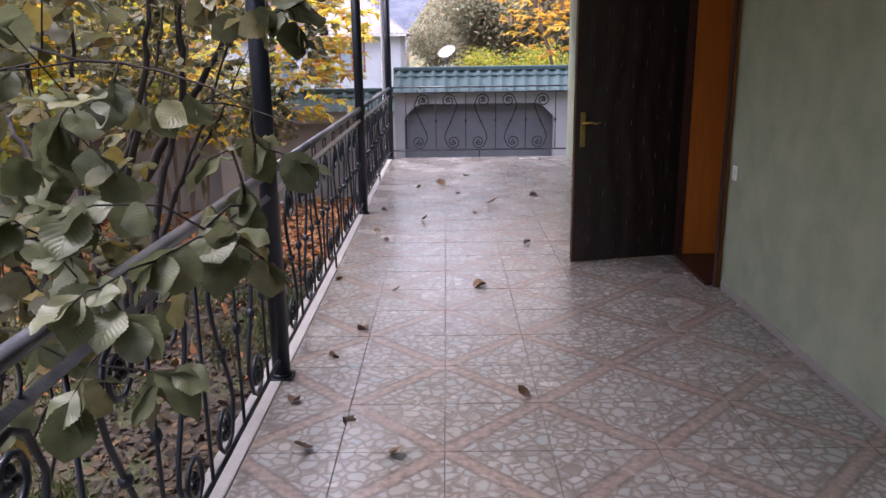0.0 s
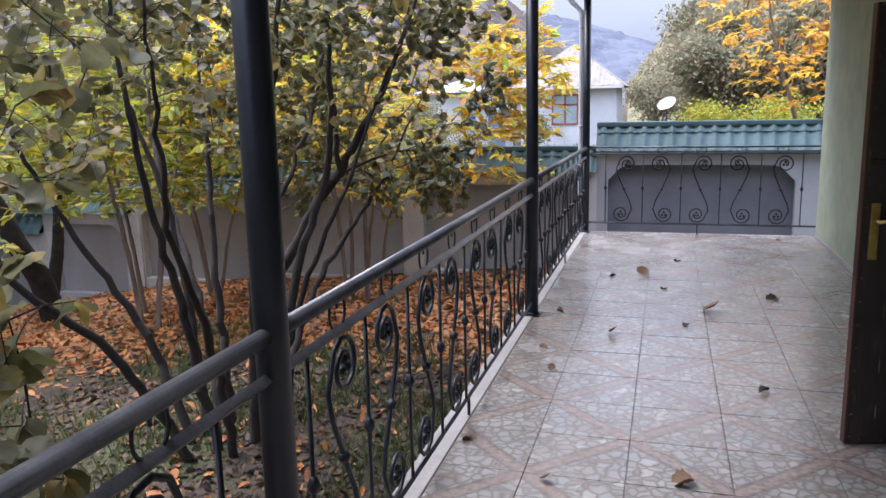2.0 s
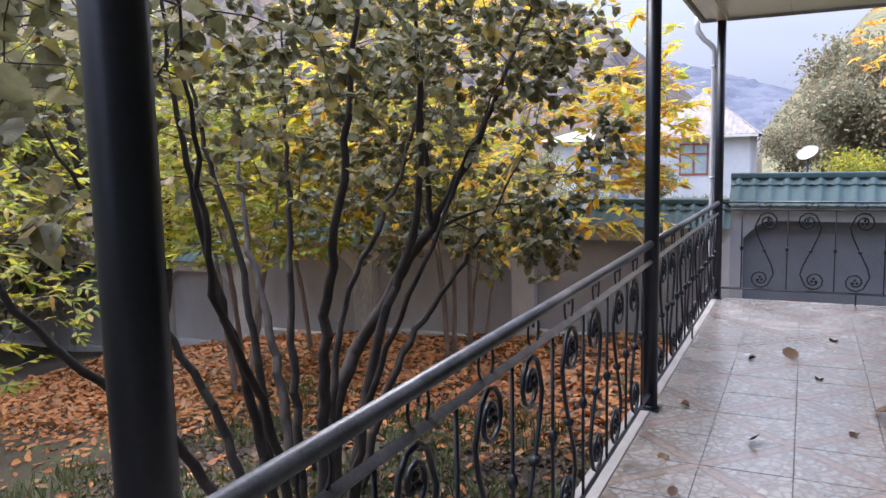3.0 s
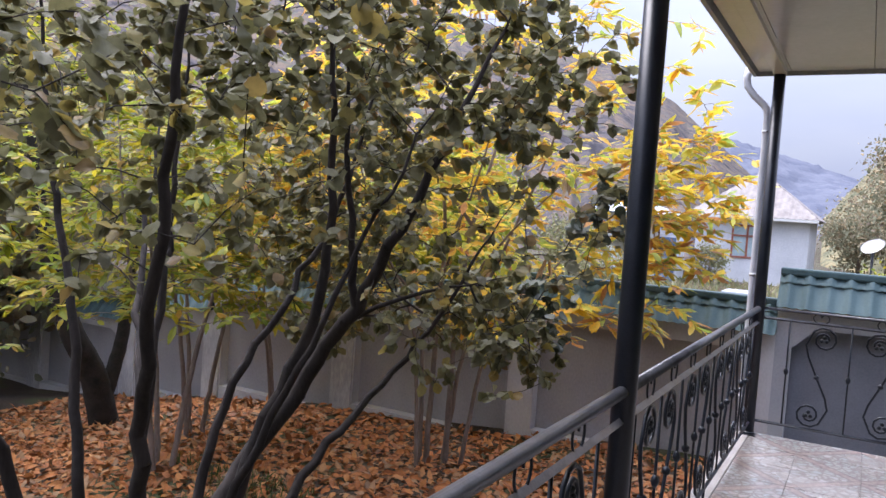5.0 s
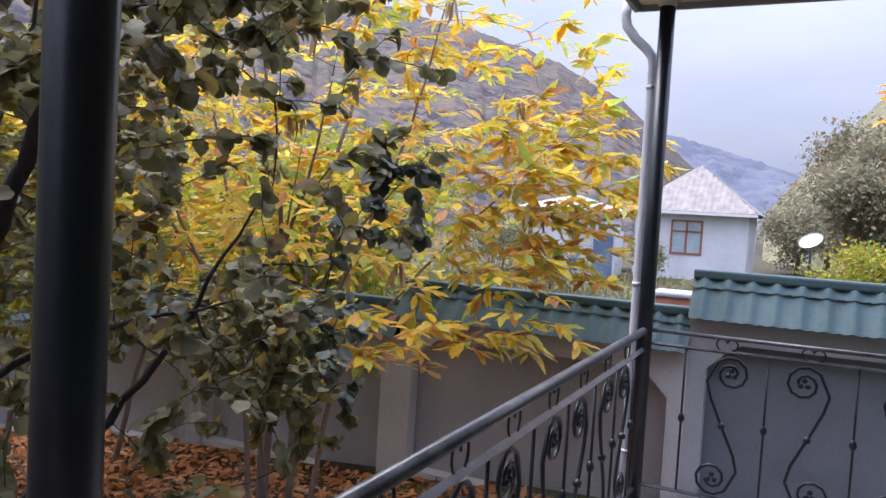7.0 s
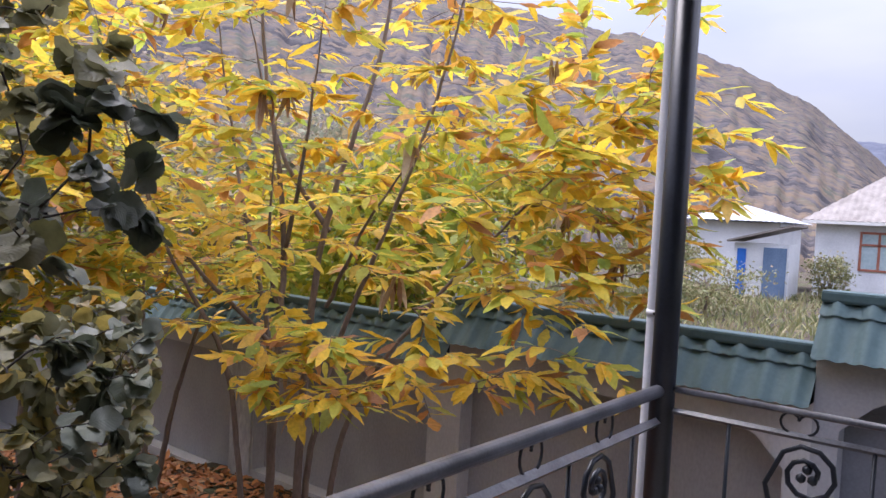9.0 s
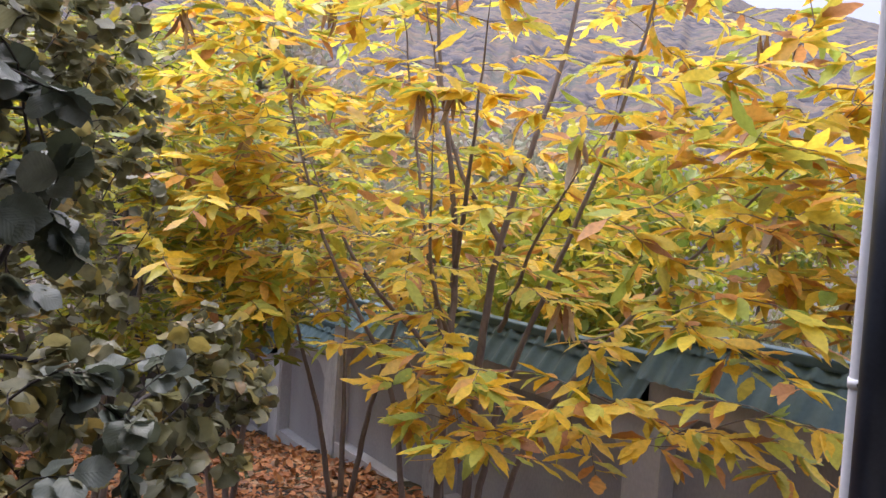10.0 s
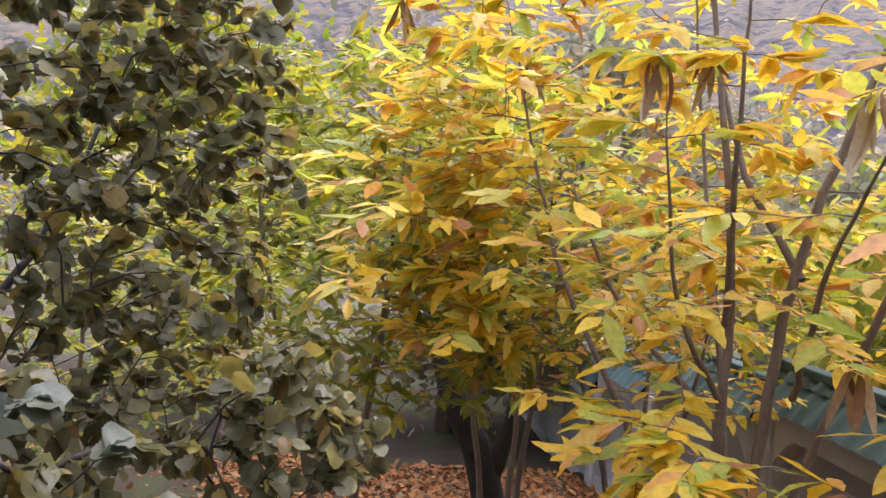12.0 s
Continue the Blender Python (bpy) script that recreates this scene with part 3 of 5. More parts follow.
def s_scroll(bm, c, along, up0, up1, flip, r=0.0095):
    """A flat wrought S: a spiral at each end, joined by a leaning stem. c: foot of its middle; along: unit vector of the rail."""
    rs = 0.102
    low, high = up0 + rs + 0.02, up1 - rs - 0.02
    pts = []
    for k in range(15):
        a = math.radians(-40 - 36 * k)
        q = rs * (0.30 + 0.70 * (1 - k / 14) ** 0.8)
        pts.append((-0.035 + math.cos(a) * q, low + math.sin(a) * q))
    pts.reverse()
    pts += [(0.098, low + 0.055), (0.075, low + 0.15), (0.0, (low + high) / 2), (-0.07, high - 0.15), (-0.095, high - 0.055)]
    for k in range(15):
        a = math.radians(140 - 36 * k)
        q = rs * (0.30 + 0.70 * (1 - k / 14) ** 0.8)
        pts.append((0.035 + math.cos(a) * q, high + math.sin(a) * q))
    tube(bm, [Vector((c[0], c[1], 0)) + along * (u * flip) + Vector((0, 0, v)) for u, v in pts], r, 6)
    return [(-0.035 * flip, low), (0.035 * flip, high), (0.0, (low + high) / 2)]


def build_railing(name, start, along, length, label, pitch, first, bottom, mid, top, r_top):
    """Two top rails with small curls between, a bottom bar, knotted bars and S-scrolls with leaf rosettes."""
    rail = empty(name, label, "railing")
    start = Vector(start)
    at = lambda s, z, o=0.0: start + along * s + Vector((0, 0, z)) + Vector((-along.y, along.x, 0)) * o
    part("top_rail", tube(bmesh.new(), [at(0, top), at(length, top)], r_top, 14), M_RAIL, rail, "worn round top rail with sky highlights in its colour", smooth=True)
    bm = tube(bmesh.new(), [at(0, mid), at(length, mid)], 0.019 if r_top > 0.015 else 0.012, 4)
    part("second_rail", bm, M_RAIL, rail)
    part("bottom_bar", tube(bmesh.new(), [at(0, bottom), at(length, bottom)], 0.012, 4), M_STEEL, rail)
    for s in (length / 2,):
        part("foot", tube(bmesh.new(), [at(s, 0.0), at(s, bottom)], 0.009, 6), M_STEEL, rail)
    s, k = first, 0
    while s < length - 0.05:
        bm = tube(bmesh.new(), [at(s, bottom), at(s, mid)], 0.0075, 6)
        z = (bottom + mid) / 2 + 0.01
        tube(bm, [at(s, z - 0.03), at(s, z - 0.018), at(s, z), at(s, z + 0.018), at(s, z + 0.03)], [0.007, 0.015, 0.021, 0.015, 0.007], 8)
        part("knotted_bar", bm, M_STEEL, rail, smooth=True)
        c = s + pitch / 2
        if c < length - 0.12:
            bm = bmesh.new()
            flip = 1 if k % 2 == 0 else -1
            spots = s_scroll(bm, at(c, 0), along, bottom, mid - 0.005, flip)
            part("s_scroll", bm, M_STEEL, rail, smooth=True)
            for j, (du, z) in enumerate(spots):
                bm = bmesh.new()
                p = at(c + du, z)
                if j == 2:
                    bmesh.ops.create_icosphere(bm, subdivisions=1, radius=0.025, matrix=Matrix.Translation(p))
                    part("knuckle", bm, M_STEEL, rail, smooth=True)
                    continue
                for q in range(3):
                    a = math.radians(90 + 120 * q)
                    o = along * (math.cos(a) * 0.021) + Vector((0, 0, math.sin(a) * 0.021))
                    bmesh.ops.create_icosphere(bm, subdivisions=1, radius=0.019, matrix=Matrix.Translation(p + o))
                part("rosette", bm, M_STEEL, rail, smooth=True)
            bm = bmesh.new()
            g = top - mid
            for e in (-1, 1):
                pts = [at(c + e * (0.02 + 0.035 * math.sin(a) + 0.01 * a / 4), mid + g * 0.5 - g * 0.42 * math.cos(a)) for a in np.linspace(0.3, 4.4, 10)]
                tube(bm, pts, 0.005, 5)
            part("curl", bm, M_STEEL, rail, smooth=True)
        s += pitch
        k += 1
    return rail


YV, XV = Vector((0, 1, 0)), Vector((1, 0, 0))
for y0, y1 in zip(POSTS, POSTS[1:]):
    build_railing("side_railing", (X_RAIL, y0 + 0.03, 0), YV, y1 - y0 - 0.06, "black wrought-iron railing with scrolls between veranda posts", 0.45, 0.16, 0.11, 0.955, 1.07, 0.024)
build_railing("end_railing", (X_RAIL + 0.03, Y_END, 0), XV, X_WALL - X_RAIL - 0.03, "black wrought-iron railing with scrolls across the veranda end", 0.455, 0.219, 0.13, 1.0, 1.08, 0.012)

pipe = empty("downpipe", "pale grey rainwater downpipe beside the corner post", "downpipe")
px, py = X_RAIL - 0.075, Y_END + 0.065
pts = [(-1.06, py, 3.10), (-1.075, py, 3.0), (-1.06, py, 2.93), (-1.0, py, 2.85), (-0.93, py, 2.785), (px - 0.01, py, 2.74), (px, py, 2.68), (px, py, 2.0), (px, py, 1.0), (px, py, -1.25)]
part("tube", tube(bmesh.new(), pts, 0.031, 14), M_PIPE, pipe, smooth=True)
for z in (1.345, 2.55, 0.3):
    b_ = part("bracket", tube(bmesh.new(), [(px, py, z - 0.012), (px, py, z + 0.012)], 0.0345, 14), M_PIPE, pipe, smooth=True)
    bm = bmesh.new()
    bmesh.ops.create_icosphere(bm, subdivisions=1, radius=0.008, matrix=Matrix.Translation((px + 0.012, py - 0.035, z)))
    part("bolt", bm, M_STUD, b_)

# ---- garden ground and the land beyond: one sheet ----
def build_ground():
    xs = np.concatenate([np.linspace(-900, -40, 12), np.linspace(-30, 12, 85), np.linspace(20, 900, 12)])
    ys = np.concatenate([np.linspace(-900, -20, 10), np.linspace(-12, 30, 85), np.linspace(40, 1200, 14)])
    verts, faces = [], []
    for yy in ys:
        for xx in xs:
            z = ground_z(xx, yy)
            if yy > 14.2:
                z += min((yy - 14.2) / 20, 1.0) * (-0.9 - z)
            verts.append((xx, yy, z))
    nx = len(xs)
    for j in range(len(ys) - 1):
        for i in range(nx - 1):
            faces.append((j * nx + i, j * nx + i + 1, (j + 1) * nx + i + 1, (j + 1) * nx + i))
    m, n, l, b = mat("garden_soil", (0.1, 0.08, 0.06), 0.95)
    big = noise_node(n, l, 0.9, 6, "World")
    r = ramp(n, [(0.3, (0.03, 0.022, 0.016)), (0.5, (0.062, 0.043, 0.028)), (0.62, (0.055, 0.066, 0.024)), (0.8, (0.10, 0.08, 0.042))])
    l.new(big.outputs["Fac"], r.inputs["Fac"])
    l.new(r.outputs["Color"], b.inputs["Base Color"])
    sm = noise_node(n, l, 25, 6, "World")
    bump_on(n, l, b, sm.outputs["Fac"], 0.9, 0.05)
    return tagged(new("ground", raw_mesh("ground", verts, faces, m)), "leaf-strewn garden soil with patches of grass", "ground", kind="structure")


build_ground()

# ---- the garden fence: stepped bays with recessed panels and a green sheet coping ----
Y_FENCE = 13.95


def coping_strip(x0, x1, z_eave, z_ridge, y_front, y_back):
    """Pressed roof sheet: ribs across, a scalloped lower edge, and a step under the ridge cap."""
    bm = bmesh.new()
    rib, sub = 0.22, 8
    n = max(int(round((x1 - x0) / rib)) * sub, sub)
    rows = []
    depth = y_back - y_front
    prof = [(0.0, 0.0), (0.5, 0.5), (0.95, 0.95), (0.95, 0.965), (1.0, 1.0)]
    for a, c in prof:
        row = []
        for i in range(n + 1):
            u = i / n
            ph = (i % sub) / sub
            w = (0.5 - 0.5 * math.cos(2 * math.pi * ph)) ** 1.8
            z = z_eave + (z_ridge - z_eave) * c + 0.034 * w
            y = y_front + depth * a - 0.03 * w
            if a == 0.0:
                z -= 0.03 * math.sin(math.pi * ph)
            row.append(bm.verts.new((x0 + (x1 - x0) * u, y, z)))
        rows.append(row)
    for p, q in zip(rows, rows[1:]):
        for i in range(n):
            bm.faces.new((p[i], p[i + 1], q[i + 1], q[i]))
    return bm


def chamfer_panel(bm, x0, x1, z0, z1, cut, y_front, y_in, frame_x0, frame_x1, frame_z0, frame_z1):
    """A wall face with a recess whose upper corners are cut off."""
    hole = [(x0, z0), (x1, z0), (x1, z1 - cut), (x1 - cut * 0.75, z1 - cut * 0.25), (x1 - cut * 1.2, z1), (x0 + cut * 1.2, z1), (x0 + cut * 0.75, z1 - cut * 0.25), (x0, z1 - cut)]
    f = [bm.verts.new((x, y_front, z)) for x, z in hole]
    g = [bm.verts.new((x, y_in, z)) for x, z in hole]
    k = len(hole)
    for i in range(k):
        bm.faces.new((f[i], f[(i + 1) % k], g[(i + 1) % k], g[i]))
    o = [bm.verts.new((x, y_front, z)) for x, z in ((frame_x0, frame_z0), (frame_x1, frame_z0), (frame_x1, frame_z1), (frame_x0, frame_z1))]
    bm.faces.new((o[0], o[1], f[1], f[0]))
    bm.faces.new((o[1], o[2], f[4], f[3], f[2], f[1]))
    bm.faces.new((o[2], o[3], f[5], f[4]))
    bm.faces.new((o[3], o[0], f[0], f[7], f[6], f[5]))


def fence_bay(x0, x1, base, eave, ridge, side=0.17):
    bay = empty("fence_bay", "grey rendered concrete fence bay with recessed panel and green coping", "fence", group="fence bays")
    bm = bmesh.new()
    chamfer_panel(bm, x0 + side, x1 - side, base + 0.04, eave - 0.24, 0.26, Y_FENCE, Y_FENCE + 0.19, x0, x1, base - 0.8, eave + 0.08)
    box(bm, x0, Y_FENCE + 0.205, base - 0.8, x1, Y_FENCE + 0.29, eave + 0.08)
    # Low bays stand under the trees and take the lightened colours.
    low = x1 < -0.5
    part("frame_wall", bm, M_BRIGHTENED if low else M_CONCRETE, bay)
    part("recess_panel", boxed(x0 + 0.05, Y_FENCE + 0.185, base - 0.3, x1 - 0.05, Y_FENCE + 0.2, eave), M_BRIGHTPANEL if low else M_PANEL, bay, "darker grey recessed panel")
    part("coping_sheet", coping_strip(x0 - 0.01, x1 + 0.005, eave, ridge - 0.09, Y_FENCE - 0.16, Y_FENCE + 0.11), M_COPING, bay, "green ribbed roof sheet", smooth=True)
    zu, yu = eave + (ridge - 0.09 - eave) * 0.78, Y_FENCE - 0.16 + 0.27 * 0.78
    part("coping_course", coping_strip(x0 - 0.01, x1 + 0.005, zu + 0.006, ridge - 0.07, yu - 0.035, Y_FENCE + 0.10), M_COPING, bay, "upper course of green roof sheet", smooth=True)
    back = coping_strip(x0 - 0.01, x1 + 0.005, eave, ridge - 0.09, Y_FENCE + 0.43, Y_FENCE + 0.13)
    part("coping_sheet", back, M_COPING, bay, smooth=True)
    bm = bmesh.new()
    box(bm, x0 - 0.012, Y_FENCE + 0.04, ridge - 0.085, x1 + 0.007, Y_FENCE + 0.20, ridge, bevel=0.02)
    part("ridge_cap", bm, M_COPING, bay, "green ridge cap")
    for xe in (x0 - 0.008, x1 + 0.002):
        bm = bmesh.new()
        v = [bm.verts.new((xe, Y_FENCE - 0.15, eave + 0.01)), bm.verts.new((xe, Y_FENCE + 0.42, eave + 0.01)), bm.verts.new((xe, Y_FENCE + 0.12, ridge - 0.07))]
        bm.faces.new(v)
        bmesh.ops.solidify(bm, geom=bm.faces[:], thickness=0.004)
        part("coping_end", bm, M_COPING, bay)
    if x1 < -6:
        part("pillar", boxed(x1 - 0.2, Y_FENCE - 0.03, base - 0.8, x1 + 0.2, Y_FENCE + 0.1, eave + 0.02, bevel=0.01), M_WASH, bay, "whitewashed fence pillar with damp stains")
    return bay


for x0, x1, base, eave, ridge in ((2.27, 6.1, -1.1, 0.86, 1.31), (-0.93, 2.27, -1.1, 0.86, 1.31), (-4.13, -0.93, -1.3, 0.52, 0.93), (-7.23, -4.13, -1.5, 0.28, 0.68), (-10.1, -7.23, -1.7, 0.10, 0.48), (-12.3, -10.1, -2.1, -0.35, 0.04), (-15.2, -12.3, -2.5, -0.8, -0.4), (-18.1, -15.2, -2.6, -0.9, -0.5)):
    fence_bay(x0, x1, base, eave, ridge, 0.22 if x1 < -3 else 0.17)

# ---- the land beyond the fence ----
def interp(table, x):
    return float(np.interp(x, [a for a, _ in table], [b for _, b in table]))


def forest_material(name, stops, scale):
    """Woods from afar: drifts of colour, and crowns that differ one by one."""
    m, n, l, b = mat(name, stops[0][1], 0.95, spec=0.1)
    big = noise_node(n, l, scale, 6, "World")
    geo = n.new("ShaderNodeNewGeometry")
    crowns = n.new("ShaderNodeTexVoronoi")
    crowns.inputs["Scale"].default_value = scale * 4.5
    wobble = noise_node(n, l, scale * 6, 4, "World")
    off = n.new("ShaderNodeVectorMath")
    off.operation = "MULTIPLY_ADD"
    l.new(wobble.outputs["Color"], off.inputs[0])
    off.inputs[1].default_value = (2.2 / (scale * 6),) * 3
    l.new(geo.outputs["Position"], off.inputs[2])
    l.new(off.outputs["Vector"], crowns.inputs["Vector"])
    tone = n.new("ShaderNodeSeparateColor")
    l.new(crowns.outputs["Color"], tone.inputs["Color"])
    add = n.new("ShaderNodeMath")
    add.operation = "MULTIPLY_ADD"
    add.inputs[1].default_value = 0.34
    l.new(tone.outputs["Red"], add.inputs[0])
    l.new(big.outputs["Fac"], add.inputs[2])
    r = ramp(n, [(p + 0.16, c) for p, c in stops])
    l.new(add.outputs[0], r.inputs["Fac"])
    l.new(r.outputs["Color"], b.inputs["Base Color"])
    bump_on(n, l, b, crowns.outputs["Distance"], 0.28, -0.12 / scale)
    return m


def ridge(name, label, table, near, far, material, eye=(0.0, 6.0, 1.7), seed=0.0, fine=1, crown=0.0):
    """A wooded slope rising from the near distance to a skyline of given heights (degrees) over the compass."""
    azs = np.arange(table[0][0], table[-1][0] + 0.01, 0.35 / fine)
    rows = 40 * fine
    verts, faces = [], []
    for j in range(rows):
        q = j / (rows - 1)
        for a in azs:
            d = near + (far - near) * q
            top = math.tan(radians(interp(table, a))) * far + eye[2]
            top *= 1 + 0.03 * noise.noise(Vector((a * 0.5, seed, 0))) + (0.012 if not crown else 0.003) * noise.noise(Vector((a * 3.1, seed, 3)))
            z = -3 + (top + 3) * q ** 0.8 + far * 0.006 * noise.noise(Vector((a * 0.35, q * 5, seed))) * math.sin(math.pi * q) + far * (0.0035 if not crown else 0.0015) * noise.noise(Vector((a * 1.6, q * 9, seed + 7)))
            px, py = eye[0] - math.sin(radians(a)) * d, eye[1] + math.cos(radians(a)) * d
            if crown:
                z += crown * (0.55 - min(noise.voronoi(Vector((px / 4.5, py / 4.5, seed)))[0][0], 0.9)) + crown * 0.5 * noise.noise(Vector((px / 1.7, py / 1.7, seed)))
            verts.append((px, py, z))
    k = len(azs)
    for j in range(rows - 1):
        for i in range(k - 1):
            faces.append((j * k + i, (j + 1) * k + i, (j + 1) * k + i + 1, j * k + i + 1))
    me = raw_mesh(name, verts, faces, material)
    me.polygons.foreach_set("use_smooth", [True] * len(me.polygons))
    return tagged(new(name, me), label, "hillside", kind="structure")


M_FORESTN = forest_material("autumn_forest", [(0.3, (0.040, 0.038, 0.044)), (0.45, (0.082, 0.075, 0.078)), (0.58, (0.14, 0.105, 0.077)), (0.72, (0.075, 0.079, 0.066))], 0.14)
# The far ridge's base colour carries the blue of distance haze.
M_FORESTF = forest_material("haze_tinted_forest", [(0.3, (0.085, 0.095, 0.13)), (0.7, (0.125, 0.135, 0.17))], 0.012)
M_FORESTR = forest_material("near_wooded_hill", [(0.3, (0.10, 0.105, 0.07)), (0.5, (0.16, 0.155, 0.095)), (0.6, (0.22, 0.18, 0.10)), (0.75, (0.14, 0.155, 0.10))], 0.15)
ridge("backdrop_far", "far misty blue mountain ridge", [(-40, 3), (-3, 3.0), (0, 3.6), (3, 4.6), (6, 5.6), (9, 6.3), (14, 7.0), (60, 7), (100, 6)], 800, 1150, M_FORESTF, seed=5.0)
ridge("backdrop_left", "autumn wooded mountainside in purple-brown", [(5, 2.0), (7.5, 3.8), (9, 5.2), (13, 8.7), (17.4, 11.0), (19.5, 11.9), (24, 13.2), (40, 16.5), (65, 19), (100, 20), (150, 16)], 60, 420, M_FORESTN, seed=1.0, fine=2, crown=0.7)
ridge("backdrop_right", "wooded hill in faded green and ochre", [(-120, 8), (-60, 10), (-20, 11), (-8, 10), (-3.7, 9.0), (-0.5, 5.6), (1.0, 3.8), (3, 1.0)], 60, 160, M_FORESTR, seed=2.0)


# ---- leaves and trees ----
def leaf_template(widths, length, fold, droop, teeth=0.0, rows=6, ruffle=0.0):
    """Vertices and quads of one leaf along +x, face up; a strip of left edge, midrib, right edge."""
    ts = np.linspace(0, 1, rows)
    v, f = [], []
    for j, t in enumerate(ts):
        w = float(np.interp(t, np.linspace(0, 1, len(widths)), widths)) * length
        w *= 1 + (teeth if j % 2 else -teeth) * (0 < j < rows - 1)
        z = -droop * length * t * t
        r1, r2 = ruffle * w * math.sin(t * 9.5 + 0.7), ruffle * w * math.sin(t * 11.5 + 3.1)
        v += [(t * length, w, z + fold * w + r1), (t * length, 0, z), (t * length, -w * 0.94, z + fold * w + r2)]
    for j in range(rows - 1):
        a = j * 3
        f += [(a, a + 1, a + 4, a + 3), (a + 1, a + 2, a + 5, a + 4)]
    return np.array(v), np.array(f)


def leaf_uv(tv):
    """Along the midrib, and across from -1 to 1."""
    rows = len(tv) // 3
    return np.column_stack([np.repeat(np.linspace(0, 1, rows), 3), np.tile((1.0, 0.0, -1.0), rows)])


HAZEL_W = (0.03, 0.26, 0.39, 0.455, 0.47, 0.43, 0.29, 0.03)
CHEST_W = (0.01, 0.09, 0.15, 0.178, 0.172, 0.14, 0.085, 0.006)
ROUND_W = (0.02, 0.25, 0.3, 0.24, 0.01)


def unit(a):
    return a / np.maximum(np.linalg.norm(a, axis=-1, keepdims=True), 1e-9)


def frames_of(axis, up):
    ax = unit(axis)
    side = unit(np.cross(up, ax))
    return ax, side, np.cross(ax, side)


def leaf_mesh(name, template, pos, axis, up, scale, material, rng):
    """Many leaves in one mesh, each bent and folded a little differently."""
    tv, tf = template
    ax, sd, nm = frames_of(axis, up)
    n = len(pos)
    k = rng.uniform(-0.6, 1.8, (n, 1))
    curl = rng.normal(0, 0.25, (n, 1))
    lx = tv[None, :, 0] * np.ones((n, 1))
    ly = tv[None, :, 1] * rng.uniform(0.8, 1.15, (n, 1))
    ln = np.max(tv[:, 0])
    lz = 0.14 * np.sin(lx / ln * rng.uniform(7, 13, (n, 1)) + rng.uniform(0, 6.3, (n, 1))) * np.abs(ly) + tv[None, :, 2] * k + curl * (lx / ln) ** 2 * ln * 0.6 + curl[::-1] * np.abs(ly) * 0.5
    p = pos[:, None, :] + scale[:, None, None] * (lx[..., None] * ax[:, None, :] + ly[..., None] * sd[:, None, :] + lz[..., None] * nm[:, None, :])
    faces = (tf[None] + (np.arange(n) * len(tv))[:, None, None]).reshape(-1, 4)
    return raw_mesh(name, p.reshape(-1, 3), faces, material, uv=np.tile(leaf_uv(tv), (n, 1)))


def smooth_line(pts, step=0.14):
    pts = [Vector(p) for p in pts]
    pts = [pts[0] * 2 - pts[1]] + pts + [pts[-1] * 2 - pts[-2]]
    out = []
    for i in range(1, len(pts) - 2):
        a, b, c, d = pts[i - 1:i + 3]
        n = max(int((c - b).length / step), 1)
        for j in range(n):
            t = j / n
            out.append(0.5 * ((2 * b) + (c - a) * t + (2 * a - 5 * b + 4 * c - d) * t * t + (3 * b - a - 3 * c + d) * t ** 3))
    out.append(pts[-2])
    return out


def in_blobs(rng, blobs):
    """Points spread through ellipsoids (centre, radii, count), thicker towards their skins."""
    out = []
    for c, r, n in blobs:
        d = unit(rng.normal(size=(n, 3)))
        q = rng.uniform(0.12, 1.0, (n, 1)) ** 0.45
        out.append(np.array(c) + d * q * np.array(r))
    return np.concatenate(out)


